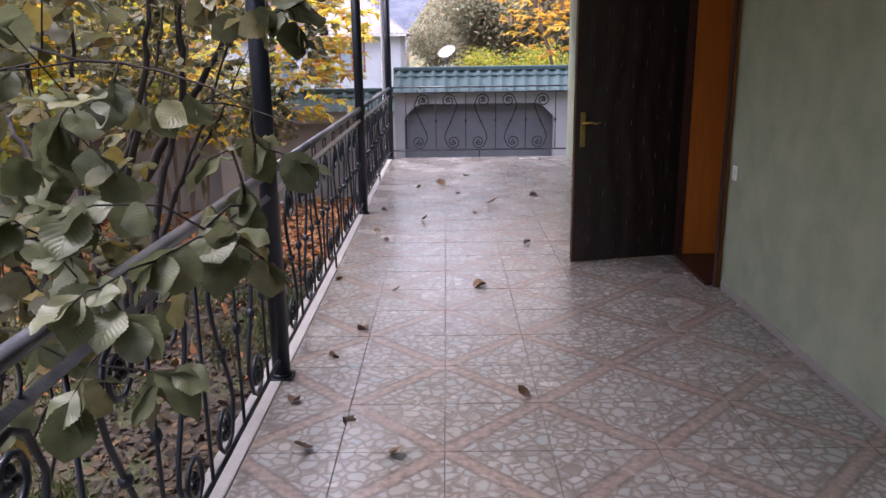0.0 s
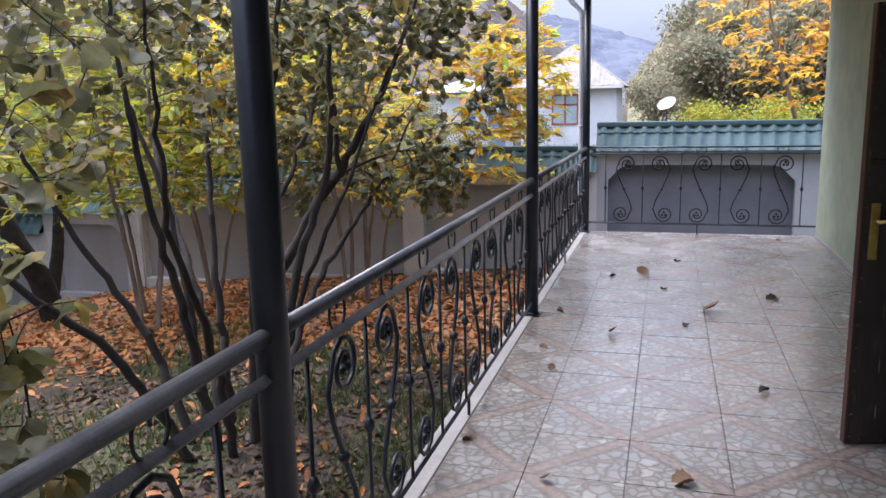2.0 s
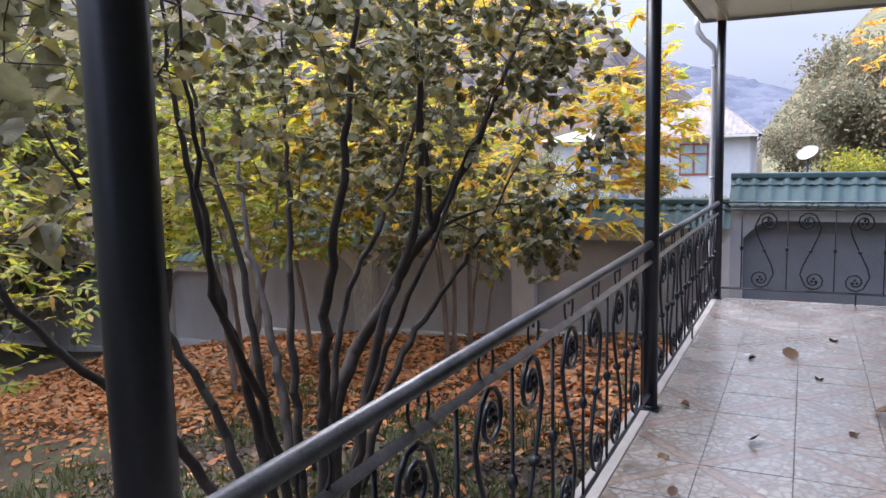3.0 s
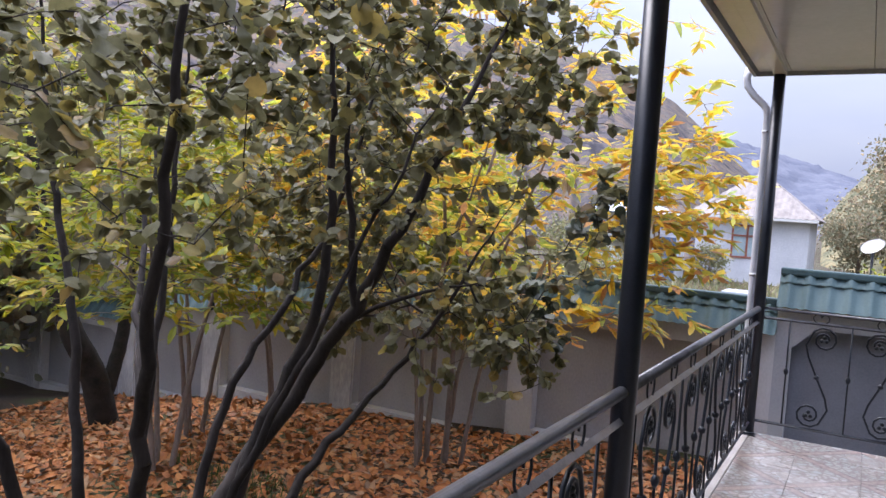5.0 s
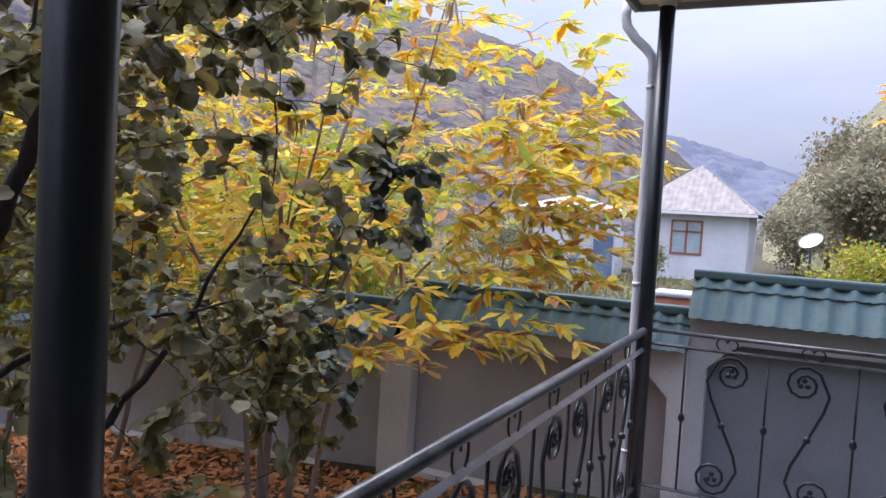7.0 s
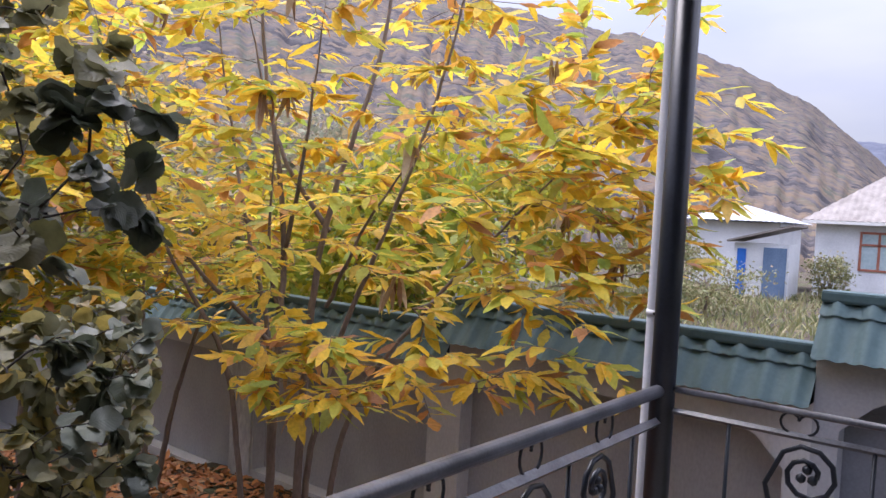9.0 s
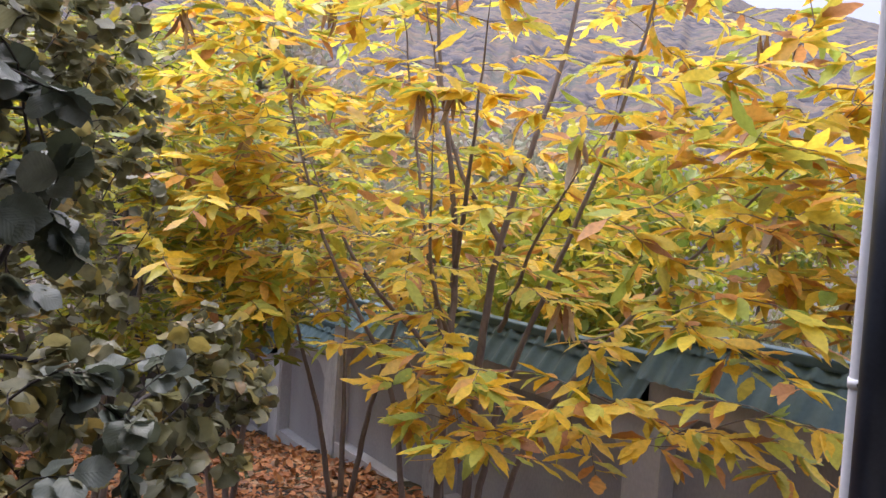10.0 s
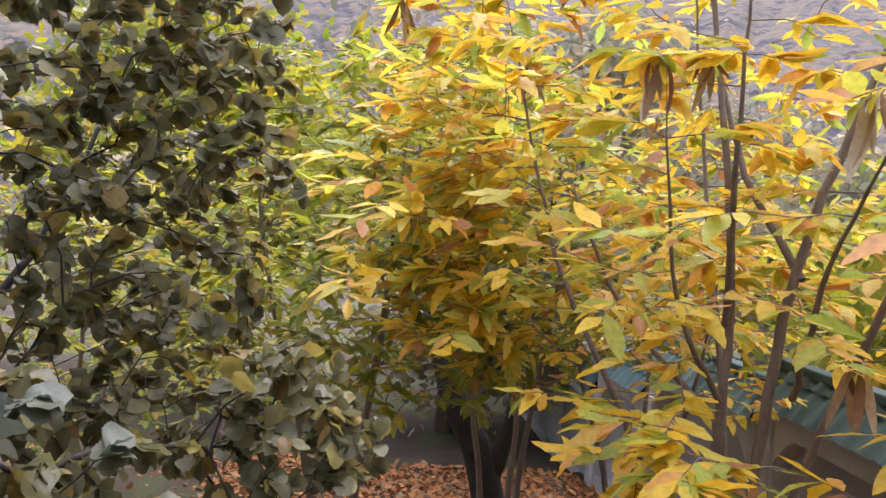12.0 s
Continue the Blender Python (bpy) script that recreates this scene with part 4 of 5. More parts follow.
class Skeleton:
    """Stems, then twigs reaching from the nearest wood to each point of the crown."""

    def __init__(self, stems, points, rng, sag=0.06, step=0.13, level=0.0, jitter=0.012):
        self.pos, self.parent, self.stem_r = [], [], []
        for line, thick in stems:
            prev = -1
            pts = smooth_line(line)
            self.stem_r += [thick * (0.07 + 0.93 * (1 - k / (len(pts) - 1)) ** 0.85) for k in range(len(pts))]
            for p in pts:
                j = rng.normal(0, jitter, 3)
                self.pos.append(np.array(p) + j)
                self.parent.append(prev)
                prev = len(self.pos) - 1
        self.n_stem = len(self.pos)
        base = np.array(self.pos)
        order = np.argsort([np.min(np.linalg.norm(base - q, axis=1)) for q in points])
        cap = len(self.pos) + len(points) * 14
        store = np.zeros((cap, 3))
        store[:len(self.pos)] = base
        self.twigs = []
        for o in order:
            q, n = points[o], len(self.pos)
            d = store[:n] - q
            cost = np.sqrt((d ** 2).sum(1)) + 0.5 * np.maximum(d[:, 2], 0) + level * np.abs(d[:, 2])
            s = int(np.argmin(cost))
            a = store[s]
            ln = np.linalg.norm(q - a)
            k = int(min(max(ln / step, 2), 12))
            prev, ids = s, []
            bow = rng.normal(0, 0.05 * ln, 3)
            for i in range(1, k + 1):
                t = i / k
                p = a + (q - a) * t + bow * math.sin(math.pi * t) + np.array((0, 0, sag * ln)) * math.sin(math.pi * t)
                self.pos.append(p)
                store[len(self.pos) - 1] = p
                self.parent.append(prev)
                prev = len(self.pos) - 1
                ids.append(prev)
            self.twigs.append((s, ids))
        self.P, self.par = np.array(self.pos), np.array(self.parent)
        load = np.ones(len(self.P))
        for i in range(len(self.P) - 1, -1, -1):
            if self.par[i] >= 0:
                load[self.par[i]] += load[i] * 0.5 if self.par[i] < self.n_stem and i >= self.n_stem else load[i] * 0.999 - 0.9
        self.burden = np.maximum(load, 1)

    def radii(self, r0, power, r_max, stem_floor):
        r = np.minimum(r0 * self.burden ** power, r_max)
        r = np.minimum(r, r_max * 0.35)
        r[:self.n_stem] = self.stem_r
        return r

    def wood(self, name, r, lo, hi, material, sides):
        """One mesh of all wood with radius between lo and hi."""
        idx = np.where((self.par >= 0) & (r >= lo) & (r < hi))[0]
        if not len(idx):
            return None
        a, b = self.P[self.par[idx]], self.P[idx]
        ra = np.minimum(r[self.par[idx]], r[idx] * 1.35)
        rb = r[idx]
        d = unit(b - a)
        ref = np.where(np.abs(d[:, 2:3]) < 0.9, np.array([[0, 0, 1.0]]), np.array([[1.0, 0, 0]]))
        u = unit(np.cross(d, ref))
        w = np.cross(d, u)
        b = b + d * rb[:, None] * 0.4
        ang = np.arange(sides) * 2 * math.pi / sides
        ring = np.cos(ang)[None, :, None] * u[:, None] + np.sin(ang)[None, :, None] * w[:, None]
        v = np.concatenate([a[:, None] + ring * ra[:, None, None], b[:, None] + ring * rb[:, None, None]], axis=1)
        n = len(idx)
        f = np.array([(k, (k + 1) % sides, sides + (k + 1) % sides, sides + k) for k in range(sides)])
        faces = (f[None] + (np.arange(n) * 2 * sides)[:, None, None]).reshape(-1, 4)
        return raw_mesh(name, v.reshape(-1, 3), faces, material)

    def leaves(self, rng, per, spread, droop, wild, flat_by=1.0):
        """Places, axes and faces of leaves set alternately along the outer wood of each twig."""
        pos, axis, up = [], [], []
        for s, ids in self.twigs:
            last = ids[-5:]
            k = per if isinstance(per, int) else rng.integers(per[0], per[1] + 1)
            for j in range(k):
                t = 1 - (j / max(k, 1)) * 0.95
                q = t * (len(last) - 1)
                i0 = int(min(q, len(last) - 2)) if len(last) > 1 else 0
                a, b = self.P[last[i0]], self.P[last[min(i0 + 1, len(last) - 1)]]
                p = a + (b - a) * (q - i0)
                d = unit(b - a) if np.linalg.norm(b - a) > 1e-6 else np.array((1.0, 0, 0))
                flat = np.array((-d[1], d[0], 0.0))
                turn = spread * (1 if j % 2 else -1) * (0.5 + 0.5 * rng.random()) * (0.3 if j == 0 else 1)
                ax = d * math.cos(turn) + flat * math.sin(turn)
                ax[2] *= flat_by
                ax = ax + np.array((0, 0, -droop * (0.4 + rng.random()))) + rng.normal(0, wild, 3)
                pos.append(p)
                axis.append(ax)
                up.append(np.array((0, 0, 1.0)) + rng.normal(0, wild * 1.6, 3))
        return np.array(pos), np.array(axis), np.array(up)


def build_tree(name, label, category, stems, points, seed, bark, leaf, near_leaf, widths, length, per, spread, droop, wild, r0=0.0022, power=0.47, r_max=0.07, floor_r=0.03, near_pick=None, near_n=0, teeth=0.05, dry=0, level=0.0, flat_by=1.0, limp=0.25):
    rng = np.random.default_rng(seed)
    tree = empty(name, label, category)
    sk = Skeleton(stems, points, rng, level=level, jitter=0.012 if level == 0 else 0.004)
    r = sk.radii(r0, power, r_max, floor_r)
    for part_name, lo, hi, sides, tag in (("trunk", 0.016, 9, 9, ""), ("branchwork", 0.005, 0.016, 6, ""), ("twigwork", 0, 0.005, 4, "")):
        me = sk.wood(part_name, r, lo, hi, bark, sides)
        if me:
            ob = new(part_name, me)
            ob.parent = tree
            ob["kind"] = "stuff"
    pos, axis, up = sk.leaves(rng, per, spread, droop, wild, flat_by)
    scale = rng.uniform(0.65, 1.15, len(pos))
    tpl = leaf_template(widths, length, 0.28, limp, teeth * 1.4, 9)
    keep = np.ones(len(pos), bool)
    if near_pick is not None:
        dist = np.linalg.norm(pos - np.array(near_pick), axis=1)
        idx = np.argsort(dist)[:near_n]
        keep[idx] = False
        fine = [leaf_template(widths, length, f, d, teeth * 0.9, 22, 0.12) for f, d in ((0.1, 0.6 * limp), (0.2, 1.4 * limp), (-0.06, 1.0 * limp), (0.26, 0.4 * limp), (0.05, 1.8 * limp), (0.14, -0.4 * limp))]
        fine = [raw_mesh("leaf", v, f, near_leaf, uv=leaf_uv(v)) for v, f in fine]
        ax, sd, nm = frames_of(axis[idx], up[idx])
        for i, j in enumerate(idx):
            ob = new("leaf", fine[i % len(fine)])
            m = Matrix.Identity(4)
            for c, vec in enumerate((ax[i], sd[i], nm[i])):
                for rr in range(3):
                    m[rr][c] = float(vec[rr] * scale[j])
            m.translation = Vector([float(q) for q in pos[j]])
            ob.parent = tree
            ob.matrix_basis = m
    crown = new("crown", leaf_mesh("crown", tpl, pos[keep], axis[keep], up[keep], scale[keep], leaf, rng))
    crown.parent = tree
    crown["kind"] = "stuff"
    if dry:
        pick = rng.choice(len(pos), dry, replace=False)
        dp = np.repeat(pos[pick], 6, axis=0) + rng.normal(0, 0.02, (dry * 6, 3))
        da = np.array((0, 0, -1.0)) + rng.normal(0, 0.22, (dry * 6, 3))
        du = unit(rng.normal(size=(dry * 6, 3)))
        ob = new("withered_leaves", leaf_mesh("withered_leaves", leaf_template((0.02, 0.06, 0.09, 0.07, 0.01), 0.27, 0.6, 0.1), dp, da, du, rng.uniform(0.5, 1.1, dry * 6), M_DRY, rng))
        ob.parent = tree
        ob["kind"] = "stuff"
        tagged(ob, "bunches of withered hanging leaves")
    return tree


rng0 = np.random.default_rng(11)
# the hazel: many dark stems from one stool, leaves from the railing to above the eaves
stool = Vector((-3.5, 6.9, -1.75))
hazel_stems = [
    ([stool + Vector((0.1, 0.2, 0)), (-3.75, 7.7, -0.6), (-3.45, 8.2, 0.35), (-2.95, 8.15, 1.05), (-2.45, 7.95, 1.7), (-2.0, 8.2, 2.9)], 0.09),
    ([stool + Vector((-0.15, 0.1, 0)), (-3.9, 7.3, 0.2), (-4.1, 7.6, 1.6), (-4.3, 7.9, 3.1)], 0.05),
    ([stool + Vector((-0.2, -0.2, 0)), (-4.2, 6.6, -0.3), (-4.6, 6.2, 0.8), (-4.9, 5.6, 2.4)], 0.05),
    ([stool + Vector((0.0, -0.25, 0)), (-3.6, 6.3, 0.1), (-3.5, 5.8, 1.4), (-3.3, 5.3, 3.2)], 0.05),
    ([stool + Vector((0.2, -0.1, 0)), (-3.1, 6.6, 0.2), (-2.7, 6.3, 1.5), (-2.3, 6.1, 3.4)], 0.06),
    ([stool + Vector((0.2, 0.15, 0)), (-3.1, 7.3, 0.0), (-2.8, 7.6, 1.3), (-2.6, 7.2, 3.3)], 0.06),
    ([stool + Vector((0.1, 0.3, 0)), (-3.3, 8.0, -0.3), (-2.9, 8.9, 0.7), (-2.4, 9.3, 1.8)], 0.05),
    ([stool + Vector((-0.3, 0.3, 0)), (-4.4, 7.7, -0.2), (-5.2, 8.3, 1.2), (-5.6, 8.8, 2.6)], 0.06),
    ([stool + Vector((0.25, 0.0, 0)), (-2.9, 6.9, -0.2), (-2.4, 7.0, 1.0), (-1.9, 7.3, 2.3)], 0.04),
    ([stool + Vector((-0.05, 0.3, 0)), (-3.6, 7.6, 0.2), (-3.3, 8.3, 1.6), (-3.2, 8.8, 3.2)], 0.045),
    ([stool + Vector((0.15, -0.3, 0)), (-3.2, 6.1, -0.2), (-2.9, 5.3, 0.9), (-2.5, 4.7, 2.6)], 0.045),
    ([stool + Vector((-0.25, -0.1, 0)), (-4.0, 6.9, 0.4), (-4.5, 7.0, 1.9), (-4.7, 6.9, 3.6)], 0.045),
    ([stool + Vector((-0.1, -0.35, 0)), (-3.9, 5.9, -0.3), (-4.2, 5.0, 0.8), (-4.3, 4.3, 2.6)], 0.05),
    ([(-3.45, 8.2, 0.35), (-3.2, 8.5, 0.9), (-2.7, 8.9, 1.15), (-2.2, 9.0, 1.3)], 0.03),
    ([(-2.95, 8.15, 1.05), (-2.9, 7.9, 1.9), (-2.7, 7.5, 2.9)], 0.03),
]
hazel_points = in_blobs(rng0, [((-3.4, 5.7, 2.7), (2.0, 2.5, 1.5), 820), ((-3.1, 7.6, 2.6), (1.6, 1.5, 1.6), 400), ((-2.6, 8.85, 1.7), (0.85, 0.9, 1.4), 95), ((-4.0, 9.3, 1.9), (0.85, 0.7, 1.6), 470), ((-2.3, 7.9, 2.9), (0.9, 1.3, 1.0), 140), ((-2.4, 8.6, 1.0), (0.7, 0.9, 0.8), 30), ((-1.62, 8.5, 2.0), (0.42, 0.85, 0.8), 32), ((-2.35, 9.5, 0.85), (0.5, 0.4, 0.45), 110), ((-2.0, 9.1, 2.7), (0.6, 0.4, 0.6), 45), ((-2.2, 8.2, 2.6), (0.7, 0.7, 0.6), 65), ((-1.62, 9.15, 1.75), (0.25, 0.22, 0.35), 22), ((-3.3, 10.1, 0.85), (0.5, 0.35, 0.4), 90)])
hx, hy, hz = hazel_points.T
hazel_points = hazel_points[(hy > 8.3) | (hz > 2.0) | (rng0.random(len(hz)) < 0.5)]
hx, hy, hz = hazel_points.T
hazel_points = hazel_points[(hx < -1.2) & (hz > 0.35) & ((hy < 8.7) | (hy - 8.19 < 0.445 * (0.28 - hx)) | ((hz < 1.25) & (hy - 8.19 < 0.6 * (0.28 - hx))) | ((hx > -1.95) & (hy < 9.35)))]
build_tree("hazel_bush", "tall many-stemmed hazel with large dull green leaves beside the veranda", "bush", hazel_stems, hazel_points, 3, M_BARK, M_HAZEL, M_HAZEL_SHEEN, HAZEL_W, 0.085, (6, 9), 0.95, 0.3, 0.34, r0=0.0021, r_max=0.075, floor_r=0.05, near_pick=(-1.5, 9.9, 1.4), near_n=295)

# a second hazel stool nearer the veranda's start, one bough reaching in over the railing
stool2 = Vector((-2.9, 3.1, -1.55))
hazel2_stems = [
    ([stool2 + Vector((0.15, -0.1, 0)), (-2.5, 2.7, 0.0), (-2.0, 2.1, 1.1), (-1.4, 1.6, 1.62), (-0.8, 1.25, 1.62), (-0.3, 1.02, 1.46)], 0.018),
    ([stool2 + Vector((0.1, 0.15, 0)), (-2.5, 3.3, 0.4), (-2.0, 2.6, 1.7), (-1.2, 1.9, 2.15), (-0.5, 1.5, 1.98)], 0.02),
    ([stool2 + Vector((-0.2, 0.1, 0)), (-3.3, 3.4, 0.4), (-3.6, 3.8, 2.0), (-3.7, 4.2, 3.4)], 0.06),
    ([stool2 + Vector((-0.1, -0.2, 0)), (-3.2, 2.5, 0.3), (-3.4, 1.9, 1.6), (-3.3, 1.5, 3.0)], 0.06),
    ([stool2, (-2.8, 3.3, 0.6), (-2.5, 3.6, 2.0), (-2.2, 3.9, 3.4)], 0.05),
    ([stool2 + Vector((0.2, 0.0, 0)), (-2.3, 2.4, -0.3), (-1.7, 1.5, 0.5), (-1.15, 0.9, 1.0)], 0.022),
    ([stool2 + Vector((-0.3, 0.0, 0)), (-3.7, 2.9, -0.6), (-4.4, 2.9, 0.6), (-4.9, 2.9, 2.2)], 0.05),
    ([stool2 + Vector((0.3, -0.3, 0)), (-2.3, 2.2, -0.5), (-1.95, 1.4, 0.5), (-1.8, 0.9, 1.6)], 0.014),
    ([stool2 + Vector((0.25, -0.5, 0)), (-2.5, 1.8, -0.5), (-2.2, 0.7, 0.5), (-2.0, 0.0, 1.4)], 0.014),
    ([stool2 + Vector((0.4, -0.1, 0)), (-2.1, 2.6, -0.5), (-1.6, 2.2, 0.5), (-1.45, 2.0, 1.5)], 0.014),
    ([stool2 + Vector((0.35, 0.1, 0)), (-2.2, 3.1, -0.5), (-1.75, 2.9, 0.5), (-1.6, 2.75, 1.5)], 0.014),
    ([stool2 + Vector((0.1, -0.6, 0)), (-2.7, 1.6, -0.5), (-2.6, 0.4, 0.5), (-2.6, -0.4, 1.6)], 0.014),
    ([stool2 + Vector((0.4, -0.5, 0)), (-1.95, 1.7, -0.5), (-1.5, 0.8, 0.5), (-1.4, 0.3, 1.1)], 0.014),
]
hazel2_points = np.concatenate([
    in_blobs(rng0, [((-2.9, 3.0, 2.6), (1.6, 1.7, 1.6), 480), ((-1.75, 1.7, 2.0), (0.55, 0.9, 0.8), 110), ((-1.6, 1.3, 0.9), (0.55, 0.7, 0.6), 48), ((-1.55, 2.45, 0.95), (0.35, 0.5, 0.55), 50)]),
    in_blobs(rng0, [((-0.62, 0.98, 1.28), (0.4, 0.34, 0.34), 28), ((-0.52, 1.45, 1.84), (0.26, 0.25, 0.13), 5), ((-1.05, 1.05, 1.55), (0.35, 0.5, 0.5), 24), ((-1.1, 0.75, 0.95), (0.3, 0.4, 0.25), 7), ((-0.62, 0.5, 1.1), (0.2, 0.2, 0.13), 6), ((-0.34, 1.42, 1.76), (0.12, 0.1, 0.07), 5)])])
hazel2_points = hazel2_points[(hazel2_points[:, 0] < -0.2) & ((hazel2_points[:, 0] < -1.05) | (hazel2_points[:, 1] < 1.75))]
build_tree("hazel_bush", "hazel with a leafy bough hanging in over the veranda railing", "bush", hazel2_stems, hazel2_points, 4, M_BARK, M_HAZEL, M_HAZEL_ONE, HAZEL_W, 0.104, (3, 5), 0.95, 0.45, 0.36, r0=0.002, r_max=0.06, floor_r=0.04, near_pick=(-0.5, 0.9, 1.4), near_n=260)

# the sweet chestnut by the fence: level sprays of long yellow leaves
foot = Vector((-4.55, 12.3, -1.75))
chest_stems = [
    ([foot + Vector((-0.1, -0.05, 0)), (-4.62, 12.27, 0.2), (-4.6, 12.25, 1.6), (-4.75, 12.1, 3.0), (-4.9, 12.0, 4.8)], 0.04),
    ([foot + Vector((0.1, 0.1, 0)), (-4.42, 12.4, 0.4), (-4.32, 12.5, 1.7), (-4.13, 12.83, 3.1), (-4.0, 13.0, 5.2)], 0.042),
    ([foot + Vector((0.0, 0.15, 0)), (-4.3, 12.5, 0.2), (-3.95, 12.65, 1.3), (-3.5, 12.8, 2.6), (-3.1, 12.9, 4.4)], 0.033),
    ([foot + Vector((-0.25, 0.1, 0)), (-5.0, 12.5, 0.4), (-5.5, 12.5, 1.8), (-6.0, 12.4, 4.0)], 0.034),
    ([foot + Vector((-0.1, -0.2, 0)), (-4.75, 11.9, 0.3), (-5.05, 11.4, 1.5), (-5.4, 11.0, 3.2)], 0.03),
    ([foot + Vector((0.25, 0.15, 0)), (-4.05, 12.55, 0.0), (-3.5, 12.75, 0.9), (-2.8, 12.9, 1.7), (-2.0, 12.9, 2.4)], 0.032),
    ([(-4.6, 12.25, 1.2), (-4.1, 12.0, 2.0), (-3.7, 11.8, 3.2)], 0.022),
    ([(-4.32, 12.5, 1.5), (-4.75, 12.3, 2.2), (-5.1, 12.1, 3.6)], 0.024),
    ([(-4.3, 12.5, 0.9), (-3.6, 12.2, 1.6), (-2.8, 12.0, 2.3)], 0.02),
    ([(-4.6, 12.25, 0.8), (-4.2, 11.8, 1.4), (-3.8, 11.5, 2.4)], 0.02),
    ([(-5.0, 12.5, 0.5), (-5.5, 11.9, 1.3), (-6.2, 11.6, 2.4)], 0.024),
]
chest_points = in_blobs(rng0, [((-3.4, 12.0, 2.5), (2.2, 1.6, 1.9), 620), ((-2.3, 11.7, 1.6), (1.2, 0.9, 0.9), 115), ((-3.8, 10.9, 1.7), (1.3, 0.9, 1.1), 150), ((-1.5, 12.0, 1.9), (0.7, 0.6, 0.5), 40), ((-1.75, 11.9, 1.15), (0.65, 0.5, 0.35), 42), ((-4.9, 11.6, 1.3), (1.3, 1.2, 1.0), 120)])
chest_points = chest_points[(rng0.random(len(chest_points)) < np.clip((chest_points[:, 2] - 0.85) * 2.4, 0.05, 1))]
chest_points = np.concatenate([chest_points, in_blobs(rng0, [((-2.7, 11.4, 0.68), (0.8, 0.45, 0.12), 26), ((-1.7, 11.8, 0.85), (0.5, 0.35, 0.12), 14)])])
chest_points = chest_points[(chest_points[:, 0] < -0.85) & (chest_points[:, 2] > 0.45) & ((chest_points[:, 1] > 11.3) | (chest_points[:, 0] < -2.45))]
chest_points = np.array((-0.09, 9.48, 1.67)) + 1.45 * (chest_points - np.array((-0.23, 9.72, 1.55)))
chest_points = np.concatenate([chest_points, in_blobs(rng0, [((-2.0, 13.0, 2.0), (0.8, 0.5, 1.0), 70), ((-5.6, 10.7, 2.2), (0.9, 0.5, 1.2), 70), ((-5.5, 10.95, 1.5), (1.0, 0.55, 0.8), 80), ((-3.9, 11.45, 0.85), (0.9, 0.35, 0.22), 16), ((-3.1, 11.9, 0.75), (0.6, 0.35, 0.15), 10), ((-3.4, 11.5, 0.5), (0.8, 0.4, 0.12), 10)])])
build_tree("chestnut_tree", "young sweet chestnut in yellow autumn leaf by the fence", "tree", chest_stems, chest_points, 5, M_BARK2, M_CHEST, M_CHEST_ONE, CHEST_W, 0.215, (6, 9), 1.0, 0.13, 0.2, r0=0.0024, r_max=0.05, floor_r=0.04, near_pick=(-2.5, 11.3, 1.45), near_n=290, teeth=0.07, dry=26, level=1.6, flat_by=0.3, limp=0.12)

# another yellow tree past the fence, beyond the house end
foot2 = Vector((2.9, 16.3, -1.3))
stems2 = [([foot2 + Vector((dx, dy, 0)), (2.9 + dx * 3, 16.3 + dy * 3, 1.0), (2.9 + dx * 6, 16.3 + dy * 5, 2.6), (2.9 + dx * 8, 16.3 + dy * 6, 4.4)], 0.06) for dx, dy in ((0.1, 0), (-0.15, 0.05), (0.0, -0.12), (0.12, 0.12))]
build_tree("chestnut_tree", "orange-yellow chestnut standing behind the fence", "tree", stems2, in_blobs(rng0, [((2.7, 16.2, 3.1), (2.0, 1.5, 1.8), 330)]), 6, M_BARK2, M_ORANGELEAF, M_ORANGELEAF, CHEST_W, 0.19, (6, 9), 0.9, 0.15, 0.18, r0=0.002, r_max=0.05, floor_r=0.04, dry=30, level=1.0, flat_by=0.5, limp=0.15)

# old dark trunk with a thin greenish crown, and garden trees further down the slope
old = [([(-10.5, 12.2, -2.5), (-10.45, 11.85, -1.3), (-10.5, 11.4, -0.4), (-10.8, 11.1, 1.1), (-11.1, 10.9, 3.4)], 0.24), ([(-10.48, 12.05, -1.7), (-10.4, 12.3, -0.6), (-10.3, 12.4, 1.0), (-10.1, 12.6, 2.6)], 0.13)]
build_tree("old_tree", "old garden tree with blackened trunk and yellowing leaves", "tree", old, in_blobs(rng0, [((-11.0, 11.4, 2.6), (2.4, 2.2, 2.0), 420)]), 7, M_STUMP, M_BACKLEAF, M_BACKLEAF, CHEST_W, 0.19, (5, 8), 0.9, 0.12, 0.2, r0=0.004, power=0.52, r_max=0.34, floor_r=0.2, level=1.0, flat_by=0.4, limp=0.15)
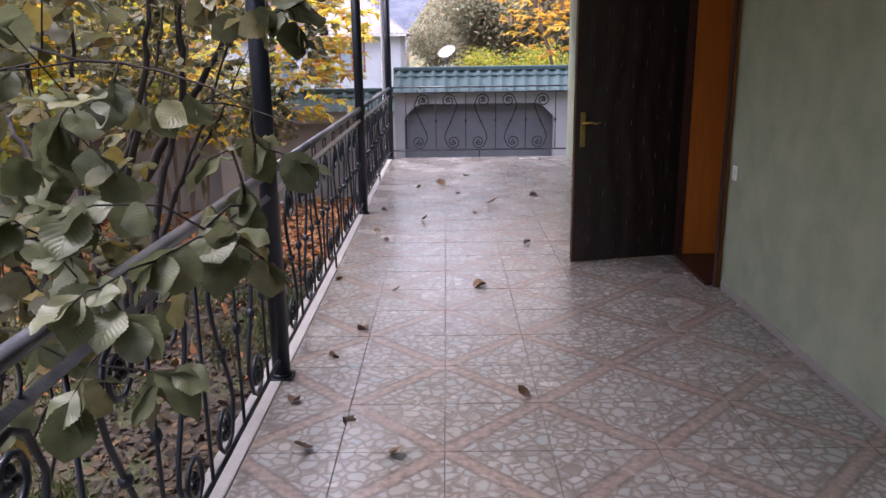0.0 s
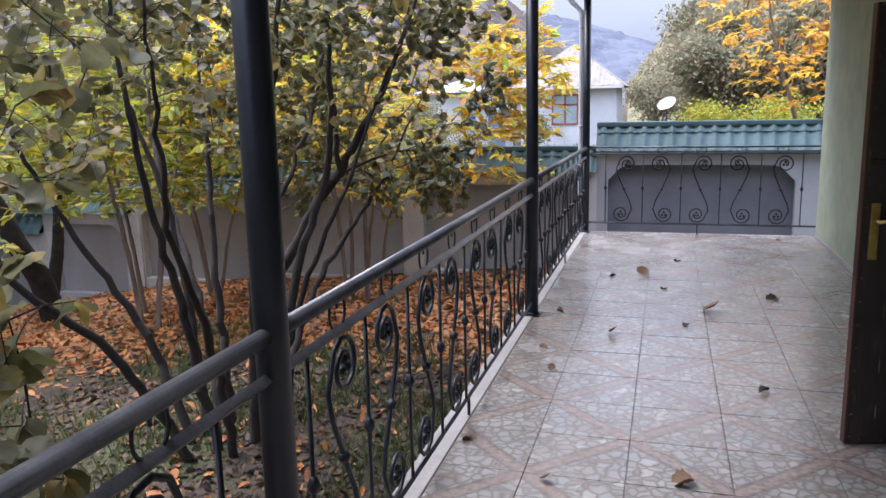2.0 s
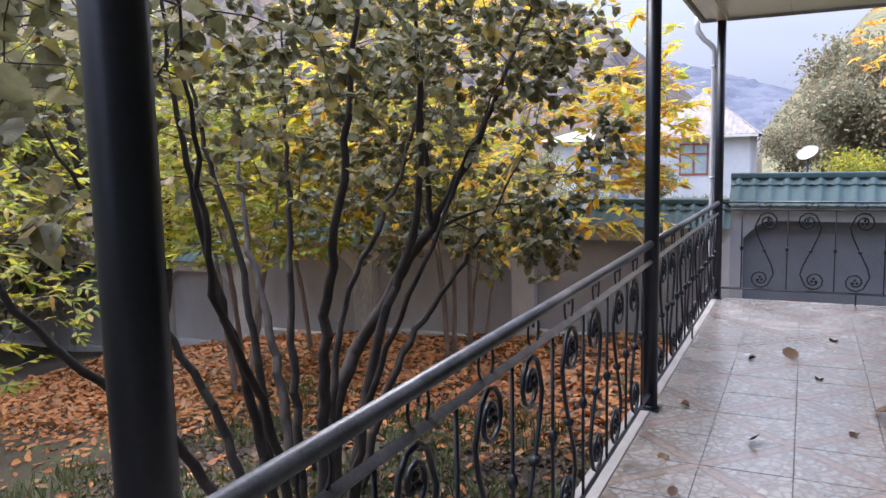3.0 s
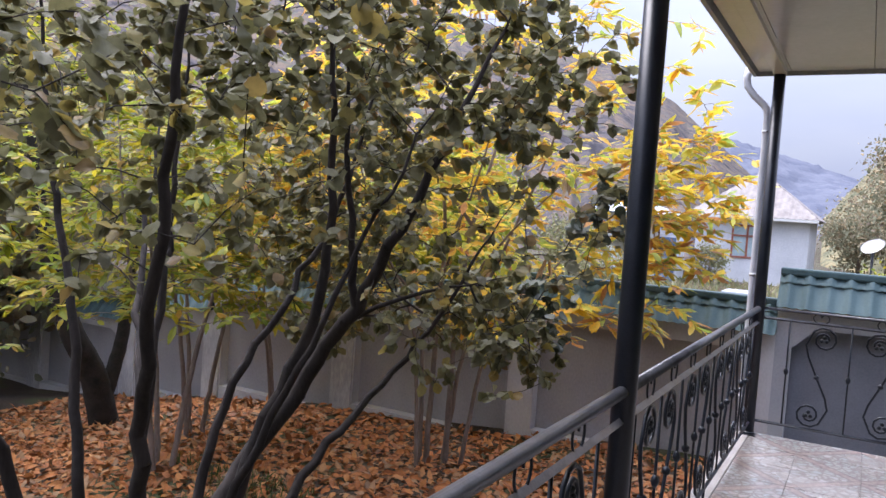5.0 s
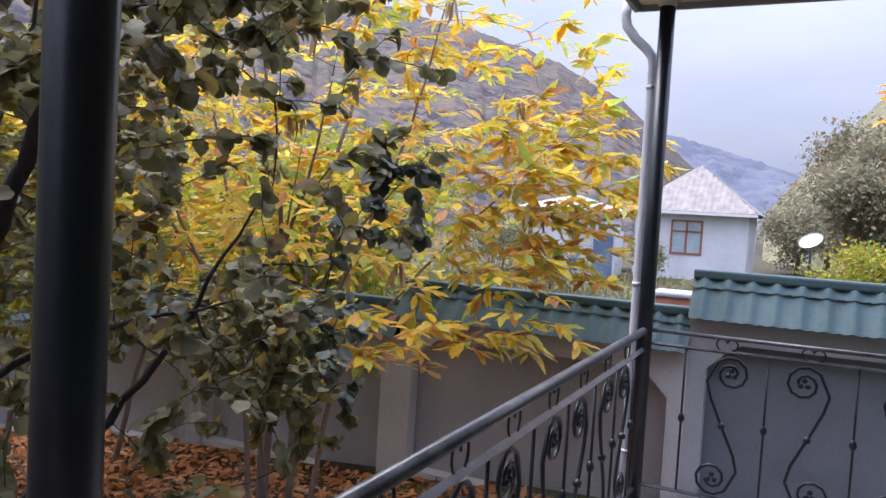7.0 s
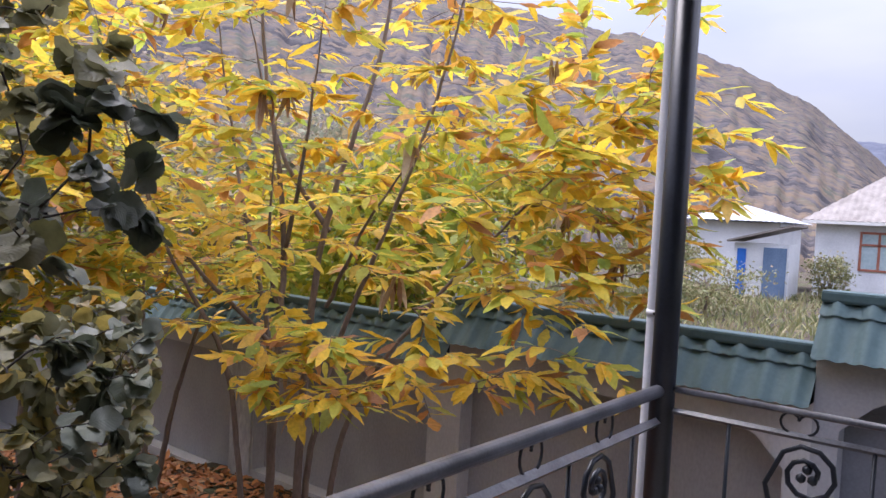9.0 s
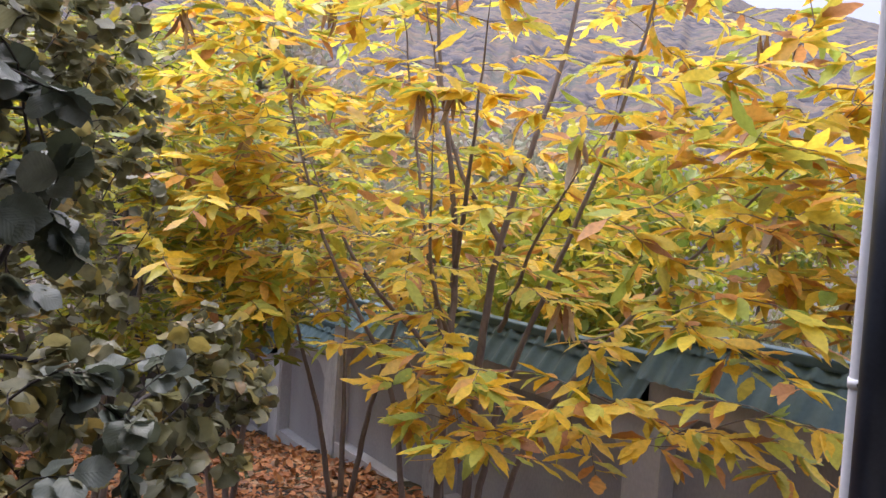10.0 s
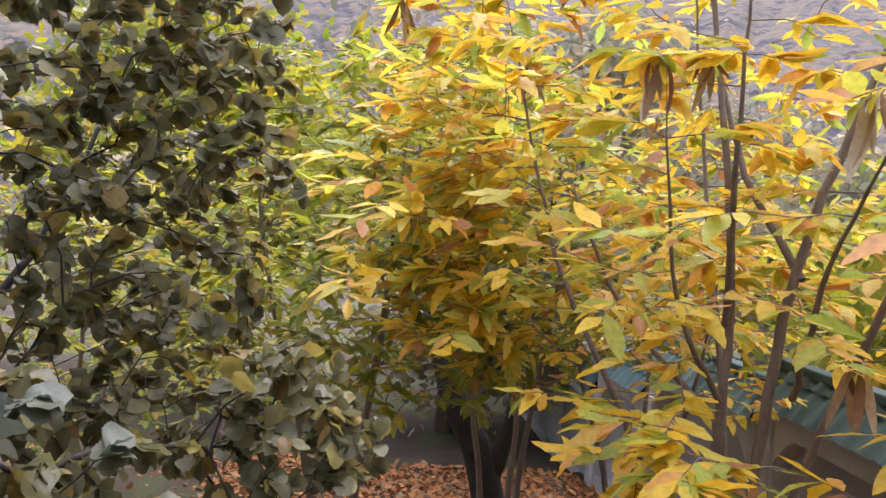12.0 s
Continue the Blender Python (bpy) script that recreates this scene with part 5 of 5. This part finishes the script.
for k, (x, y, h, rx, n, leafm) in enumerate(((-7.0, 10.2, 3.9, 1.9, 900, M_BACKLEAF), (-8.2, 11.8, 4.2, 1.8, 520, M_BACKLEAF), (-9.2, 7.2, 3.8, 2.4, 520, M_BACKLEAF), (-13.0, 8.0, 4.2, 3.2, 420, M_BACKLEAF), (-8.5, 1.0, 3.8, 2.8, 360, M_BACKLEAF), (-7.7, 13.0, 3.2, 1.7, 300, M_CHEST))):
    g = ground_z(x, y) - 0.1
    st = [([(x + dx, y + dy, g), (x + dx * 3, y + dy * 3, g + h * 0.35), (x + dx * 6, y + dy * 6, g + h * 0.7), (x + dx * 8, y + dy * 8, g + h * 1.1)], 0.038) for dx, dy in ((0.1, 0.04), (-0.12, 0.05), (0.02, -0.12))]
    pts = in_blobs(rng0, [((x, y, g + h * 0.72), (rx, rx, h * 0.52), n)])
    pts = pts[pts[:, 2] > (0.3 if x > -8.5 else -9)]
    build_tree("garden_tree", "slender garden tree with green and yellow autumn leaves", "tree", st, pts, 20 + k, M_BARK2, leafm, leafm, CHEST_W, 0.18, (5, 8), 0.9, 0.12, 0.2, r0=0.003, r_max=0.06, floor_r=0.04, level=1.0, flat_by=0.4, limp=0.15)


def far_tree(x, y, g, h, r, n, leafm, seed, label):
    """A tree seen from afar: a short trunk, and a crown of clumps of small leaves."""
    rng = np.random.default_rng(seed)
    tree = empty("distant_tree", label, "tree", group="trees beyond the fence")
    bm = tube(bmesh.new(), [(x, y, g), (x + 0.1, y, g + h * 0.35), (x - 0.1, y, g + h * 0.8)], [0.03 * h, 0.02 * h, 0.008 * h], 8)
    for k in range(5):
        a = k * 1.3 + seed
        tube(bm, [(x, y, g + h * (0.3 + 0.07 * k)), (x + math.cos(a) * r * 0.4, y + math.sin(a) * r * 0.4, g + h * (0.5 + 0.07 * k)), (x + math.cos(a) * r * 0.75, y + math.sin(a) * r * 0.75, g + h * (0.58 + 0.07 * k))], [0.012 * h, 0.008 * h, 0.003 * h], 6)
    part("trunk", bm, M_BARK2, tree, smooth=True)
    cl = unit(rng.normal(size=(26, 3))) * rng.uniform(0.25, 1.0, (26, 1)) ** 0.5 * np.array((r * 0.8, r * 0.8, h * 0.4)) + np.array((x, y, g + h * 0.58))
    n = int(n * (5.0 if h > 4 else 3.2))
    c = cl[rng.integers(0, 26, n)]
    p = c + rng.normal(0, 1, (n, 3)) * np.array((r * 0.2, r * 0.2, h * 0.07))
    ax, up = rng.normal(size=(n, 3)), rng.normal(size=(n, 3)) + np.array((0, 0, 1.2))
    crown = new("crown", leaf_mesh("crown", leaf_template(ROUND_W, 0.024 * h + 0.06, 0.2, 0.2, 0, 5), p, ax, up, rng.uniform(0.6, 1.3, n), leafm, rng))
    crown.parent = tree
    crown["kind"] = "stuff"


k = 0
for x, y, h, r, n, leafm, lb in (
        (-0.6, 60, 5.0, 2.6, 1500, M_FARLEAF, "grey-green tree beside the pale house"), (3.6, 50, 8.2, 3.6, 2600, M_FARLEAF, "tall faded green tree below the hill"),
        (8.0, 46, 9.5, 4.2, 2600, M_FARLEAF, "broad ochre and green tree below the hill"), (12.5, 44, 10.0, 4.5, 2200, M_FARLEAF, "broad ochre tree below the hill"),
        (3.5, 74, 12.0, 4.6, 1600, M_FARLEAF, "tall tree on the wooded hill"), (9.0, 70, 14.0, 5.0, 1600, M_FARLEAF, "tall tree on the wooded hill"), (14.0, 64, 14.0, 5.0, 1600, M_FARLEAF, "tall tree on the wooded hill"),
        (1.2, 66, 7.5, 3.4, 1600, M_FARLEAF, "faded green tree below the hill"), (1.6, 31, 2.6, 1.6, 1300, M_BACKLEAF, "light green shrub behind the fence"),
        (3.6, 29, 2.7, 1.7, 1300, M_BACKLEAF, "yellow-green shrub behind the fence"), (-6.6, 42, 2.0, 1.0, 700, M_SHRUB, "garden shrub before the pale house"),
        (-11.8, 37, 3.0, 1.8, 1100, M_SHRUB, "overgrown shrub by the outbuilding"),
        (-8.4, 33, 1.8, 2.1, 800, M_SHRUB, "low shrub behind the fence"), (-14, 30, 5, 3.0, 1500, M_BACKLEAF, "yellow-green tree behind the fence"),
        (-20, 26, 6, 3.6, 1500, M_FARLEAF, "brownish tree behind the fence"), (-24, 16, 10.5, 4.8, 2200, M_FARLEAF, "brownish tree beyond the garden"),
        (-20, 6, 9.5, 4.4, 2400, M_BACKLEAF, "green-yellow tree beyond the garden"), (-18, -2, 6.0, 3.6, 1500, M_BACKLEAF, "green-yellow tree beyond the garden"),
        (-16, 12, 8.0, 3.6, 2400, M_FARLEAF, "brown thicket beyond the garden"), (-7.6, 16.6, 4.4, 2.2, 1500, M_BACKLEAF, "yellow-green tree close behind the fence"), (-11.5, 17.2, 5.2, 2.6, 1700, M_FARLEAF, "brownish tree close behind the fence"), (-14.5, 18.5, 5.6, 2.8, 1500, M_BACKLEAF, "yellow-green tree close behind the fence"), (-27, 22, 8, 4.5, 1500, M_FARLEAF, "tall brown tree beyond the garden")):
    far_tree(x, y, max(ground_z(x, min(y, 14)), -2.6) if y < 20 else -1.0, h, r, n, leafm, 50 + k, lb)
    k += 1


# ---- houses beyond the fence ----
def pyramid_roof(x0, x1, y0, y1, z0, z1, rib=0.28):
    """A hipped roof of ribbed sheets with a slight overhang thickness."""
    bm = bmesh.new()
    cx, cy = (x0 + x1) / 2, (y0 + y1) / 2
    ap = Vector((cx, cy, z1))
    cs = [Vector((x0, y0, z0)), Vector((x1, y0, z0)), Vector((x1, y1, z0)), Vector((x0, y1, z0))]
    for k in range(4):
        a, b = cs[k], cs[(k + 1) % 4]
        nrm = (b - a).cross(ap - a).normalized()
        n = int((b - a).length / rib * 4)
        lower = []
        for i in range(n + 1):
            t = i / n
            bump = 0.035 * (0.5 - 0.5 * math.cos(2 * math.pi * (i % 4) / 4))
            top_t = min(t, 1 - t) * 2
            p = a + (b - a) * t
            q = p + (ap - (a + b) / 2) * top_t
            lower.append((bm.verts.new(p + nrm * bump), bm.verts.new(q + nrm * bump)))
        for (p, q), (r_, s) in zip(lower, lower[1:]):
            bm.faces.new((p, r_, s, q))
    f = bm.faces.new([bm.verts.new(c - Vector((0, 0, 0.06))) for c in reversed(cs)])
    return bm


def gable_window(parent, x0, x1, z0, z1, y):
    w = part("window", boxed(x0 - 0.1, y - 0.05, z0 - 0.1, x1 + 0.1, y + 0.02, z0, bevel=0.01), M_REDWOOD, parent, "red-brown wooden window")
    for a, b, c, d in ((x0 - 0.09, z0, x0, z1), (x1, z0, x1 + 0.09, z1), (x0 - 0.09, z1, x1 + 0.09, z1 + 0.1), ((x0 + x1) / 2 - 0.05, z0, (x0 + x1) / 2 + 0.05, z1), (x0, z0 + (z1 - z0) * 0.66, x1, z0 + (z1 - z0) * 0.66 + 0.09)):
        part("frame", boxed(a, y - 0.06, b, c, y, d), M_REDWOOD, w)
    xm = (x0 + x1) / 2
    part("pane", boxed(x0, y - 0.015, z0, xm - 0.05, y - 0.005, z1), M_GLASS, w)
    part("pane", boxed(xm + 0.05, y - 0.015, z0, x1, y - 0.005, z1), M_GLASS, w)


house = empty("house", "pale blue rendered house with ribbed grey hipped roof", "house")
part("wall", boxed(-8.1, 46, -1.3, -2.67, 52, 2.5), M_HOUSEWALL, house)
part("roof", pyramid_roof(-8.6, -2.25, 45.5, 52.5, 2.5, 5.05), M_SLATE, house, "ribbed grey roof sheets", smooth=True)
part("eaves_board", boxed(-8.6, 45.48, 2.36, -2.25, 45.54, 2.5), M_WHITE, house)
gable_window(house, -6.2, -4.85, 0.45, 1.98, 46)

house2 = empty("house", "low white outbuilding with pale tin roof", "house")
part("wall", boxed(-14.2, 47, -1.3, -9.9, 51, 2.35), M_HOUSEWALL, house2)
part("roof", pyramid_roof(-14.8, -9.5, 46.5, 51.5, 2.35, 3.2), M_TINROOF, house2, "pale tin roof", smooth=True)
shed = empty("shed", "small pale shed with blue painted sheet door", "shed")
part("wall", boxed(-10.1, 41.0, -1.2, -7.9, 42.6, 1.35), M_HOUSEWALL, shed)
part("post", boxed(-9.95, 40.93, -1.1, -9.6, 41.0, 1.1, bevel=0.01), M_BLUE, shed, "bright blue corner post")
part("door", boxed(-8.9, 40.93, -1.1, -8.0, 41.0, 1.2, bevel=0.01), M_DULLBLUE, shed, "faded blue sheet door")
bm = bmesh.new()
box(bm, -10.3, 40.6, 1.36, -7.7, 42.8, 1.44)
for v in bm.verts:
    v.co.z += (v.co.x + 10.3) * 0.28
part("roof", bm, M_SLATE, shed, "sloping grey sheet roof")
pile = empty("brick_stack", "stack of red bricks under a pale cover", "brick stack")
part("bricks", boxed(-3.3, 25.6, -1.2, -2.5, 26.5, -0.02, bevel=0.03), M_BRICK, pile)
part("cover", boxed(-3.4, 25.5, -0.02, -2.4, 26.6, 0.1, bevel=0.05), M_TINROOF, pile, "pale sheet cover")

dish = empty("satellite_dish", "large white satellite dish on a pole", "satellite dish")
bm = bmesh.new()
rings = []
fwd = Vector((-0.35, -0.55, 0.75)).normalized()
uu = fwd.cross(Vector((0, 0, 1))).normalized()
vv = uu.cross(fwd)
for q in np.linspace(0.02, 0.46, 7):
    rings.append([bm.verts.new(Vector((0.1, 38, 1.45)) + (uu * math.cos(a) + vv * math.sin(a)) * q + fwd * (q * q * 0.35)) for a in np.linspace(0, 2 * math.pi, 25)[:-1]])
for a, b in zip(rings, rings[1:]):
    for i in range(24):
        bm.faces.new((a[i], a[(i + 1) % 24], b[(i + 1) % 24], b[i]))
bm.faces.new(rings[0])
bmesh.ops.solidify(bm, geom=bm.faces[:], thickness=0.02)
part("reflector", bm, M_DISH, dish, smooth=True)
part("pole", tube(bmesh.new(), [(0.1, 38.1, -1.2), (0.1, 38.1, 1.4)], 0.05, 10), M_STEEL, dish, smooth=True)

# ---- fallen leaves and grass ----
def litter(name, label, n, region, density, template, material, seed, size):
    rng = np.random.default_rng(seed)
    xy = rng.uniform((region[0], region[2]), (region[1], region[3]), (n * 3, 2))
    d = np.array([density(a, b) for a, b in xy])
    xy = xy[rng.random(len(xy)) < d][:n]
    z = np.array([ground_z(a, b) for a, b in xy]) + rng.uniform(0.0, 0.03, len(xy))
    pos = np.column_stack([xy, z])
    ax = rng.normal(size=(len(xy), 3)) * np.array((1, 1, 0.25))
    up = np.array((0, 0, 1.0)) + rng.normal(0, 0.35, (len(xy), 3))
    ob = new(name, leaf_mesh(name, template, pos, ax, up, rng.uniform(0.6, 1.2, len(xy)) * size, material, rng))
    return tagged(ob, label, "leaf litter", kind="stuff")


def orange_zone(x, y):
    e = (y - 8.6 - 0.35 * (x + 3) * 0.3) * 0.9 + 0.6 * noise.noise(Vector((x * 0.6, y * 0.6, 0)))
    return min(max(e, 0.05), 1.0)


litter("fallen_leaves", "thick carpet of fallen orange-brown leaves", 18000, (-13, -1.0, 5, 13.9), orange_zone, leaf_template((0.02, 0.2, 0.26, 0.2, 0.01), 0.14, 0.4, 0.4, 0, 5), M_LITTER, 31, 1.0)
litter("old_fallen_leaves", "old fallen leaves on the soil, shade below the hazels in their colour", 15000, (-6.5, -0.95, -2, 10), lambda x, y: 1 - 0.8 * orange_zone(x, y), leaf_template((0.02, 0.3, 0.36, 0.25, 0.01), 0.10, 0.4, 0.4, 0, 5), M_OLDLITTER, 32, 0.9)
rngg = np.random.default_rng(33)
gp = rngg.uniform((-7, 2.5), (-1.0, 10.5), (15000, 2))
gk = np.array([noise.noise(Vector((a * 0.8, b * 0.8, 7))) for a, b in gp])
gp = gp[gk > 0.0][:8500]
gz = np.array([ground_z(a, b) for a, b in gp])
gax = np.array((0, 0, 1.0)) + rngg.normal(0, 0.4, (len(gp), 3))
tagged(new("grass", leaf_mesh("grass", leaf_template((0.04, 0.045, 0.035, 0.02, 0.004), 0.17, 0.3, 0.2, 0, 5), np.column_stack([gp, gz]), gax, rngg.normal(size=(len(gp), 3)), rngg.uniform(0.5, 1.2, len(gp)), M_GRASS, rngg)), "patches of green grass among the fallen leaves", "grass", kind="stuff")

# rough meadow beyond the fence
mp_ = rngg.uniform((-16, 14.6), (2.5, 44), (16000, 2))
mz = np.array([ground_z(a, b) + min((b - 14.2) / 20, 1.0) * (-0.9 - ground_z(a, b)) for a, b in mp_])
tagged(new("meadow", leaf_mesh("meadow", leaf_template((0.05, 0.09, 0.07, 0.05, 0.006), 0.34, 0.3, 0.3, 0, 5), np.column_stack([mp_, mz - 0.02]), np.array((0, 0, 1.0)) + rngg.normal(0, 0.55, (len(mp_), 3)), rngg.normal(size=(len(mp_), 3)), rngg.uniform(0.4, 1.3, len(mp_)), M_SHRUB, rngg)), "rough faded meadow growth behind the fence", "grass", kind="stuff")

# single dry leaves on the tiles
dry_tpl = [raw_mesh("dry_leaf", *leaf_template(HAZEL_W, 0.085, f, d, 0.12, 10), M_BROWNLEAF, uv=leaf_uv(np.zeros((30, 3)))) for f, d in ((0.7, 0.9), (0.4, -0.7), (0.9, 0.3))]
SPOTS = ((0.31, 9.19), (0.01, 8.41), (-0.26, 8.4), (0.18, 7.94), (0.48, 7.33), (0.36, 6.85), (1.09, 7.78), (-0.19, 6.54), (-0.64, 7.03), (-0.58, 6.13), (-0.48, 5.62), (0.77, 5.57), (-0.72, 4.56), (-0.33, 4.23), (0.33, 4.36), (1.48, 10.65), (0.45, 2.52), (-0.7, 2.49), (-0.6, 3.07), (-0.19, 2.04), (-0.43, 3.47), (-0.42, 2.34), (-0.52, 2.07))
for i, (x, y) in enumerate(SPOTS):
    ob = tagged(new("fallen_leaf", dry_tpl[i % 3]), "curled dry brown leaf lying on the tiles", "leaf", "leaves on the veranda floor")
    s = (1.5 if i in (1, 4, 6, 14) else 0.8) * random.uniform(0.8, 1.15)
    ob.matrix_world = pose(x, y, 0.012, random.uniform(-15, 15), random.uniform(-10, 10), random.uniform(0, 360)) @ Matrix.Scale(s, 4)

# ---- the floor tiles, one by one ----
TS, X0, Y0 = 0.45, 0.04, 2.04
tile_cache = {}


def tile_mesh(w0, w1):
    key = (round(w0, 3), round(w1, 3))
    if key not in tile_cache:
        tile_cache[key] = mesh_of("tile", boxed(w0 + 0.0024, -TS / 2 + 0.0024, -0.010, w1 - 0.0024, TS / 2 - 0.0024, 0.0, bevel=0.0015), M_TILE)
    return tile_cache[key]


for i in range(-2, 5):
    for j in range(-12, 20):
        cx, cy = X0 + (i + 0.5) * TS, Y0 + (j + 0.5) * TS
        if cy > Y_END - 0.05 or cy < Y_BACK + 0.2:
            continue
        lo, hi = max(cx - TS / 2, -0.797) - cx, min(cx + TS / 2, (X_WALL + 0.066 if cy < 4.2 else X_WALL - 0.014)) - cx
        if hi - lo < 0.03:
            continue
        turned = (i + j) % 2 != 0
        if turned:
            me = tile_cache.get((i, cy < 4.2))
            if me is None:
                bm = box(bmesh.new(), -TS / 2 + 0.0024, -hi + 0.0024, -0.010, TS / 2 - 0.0024, -lo - 0.0024, 0.0, bevel=0.0015)
                me = tile_cache[(i, cy < 4.2)] = mesh_of("tile", bm, M_TILE)
        else:
            me = tile_mesh(lo, hi)
        ob = new("tile", me)
        ob.parent = floor
        ob.matrix_basis = pose(cx, cy, random.uniform(-0.0006, 0.0006), 0, 0, 90 if turned else 0)
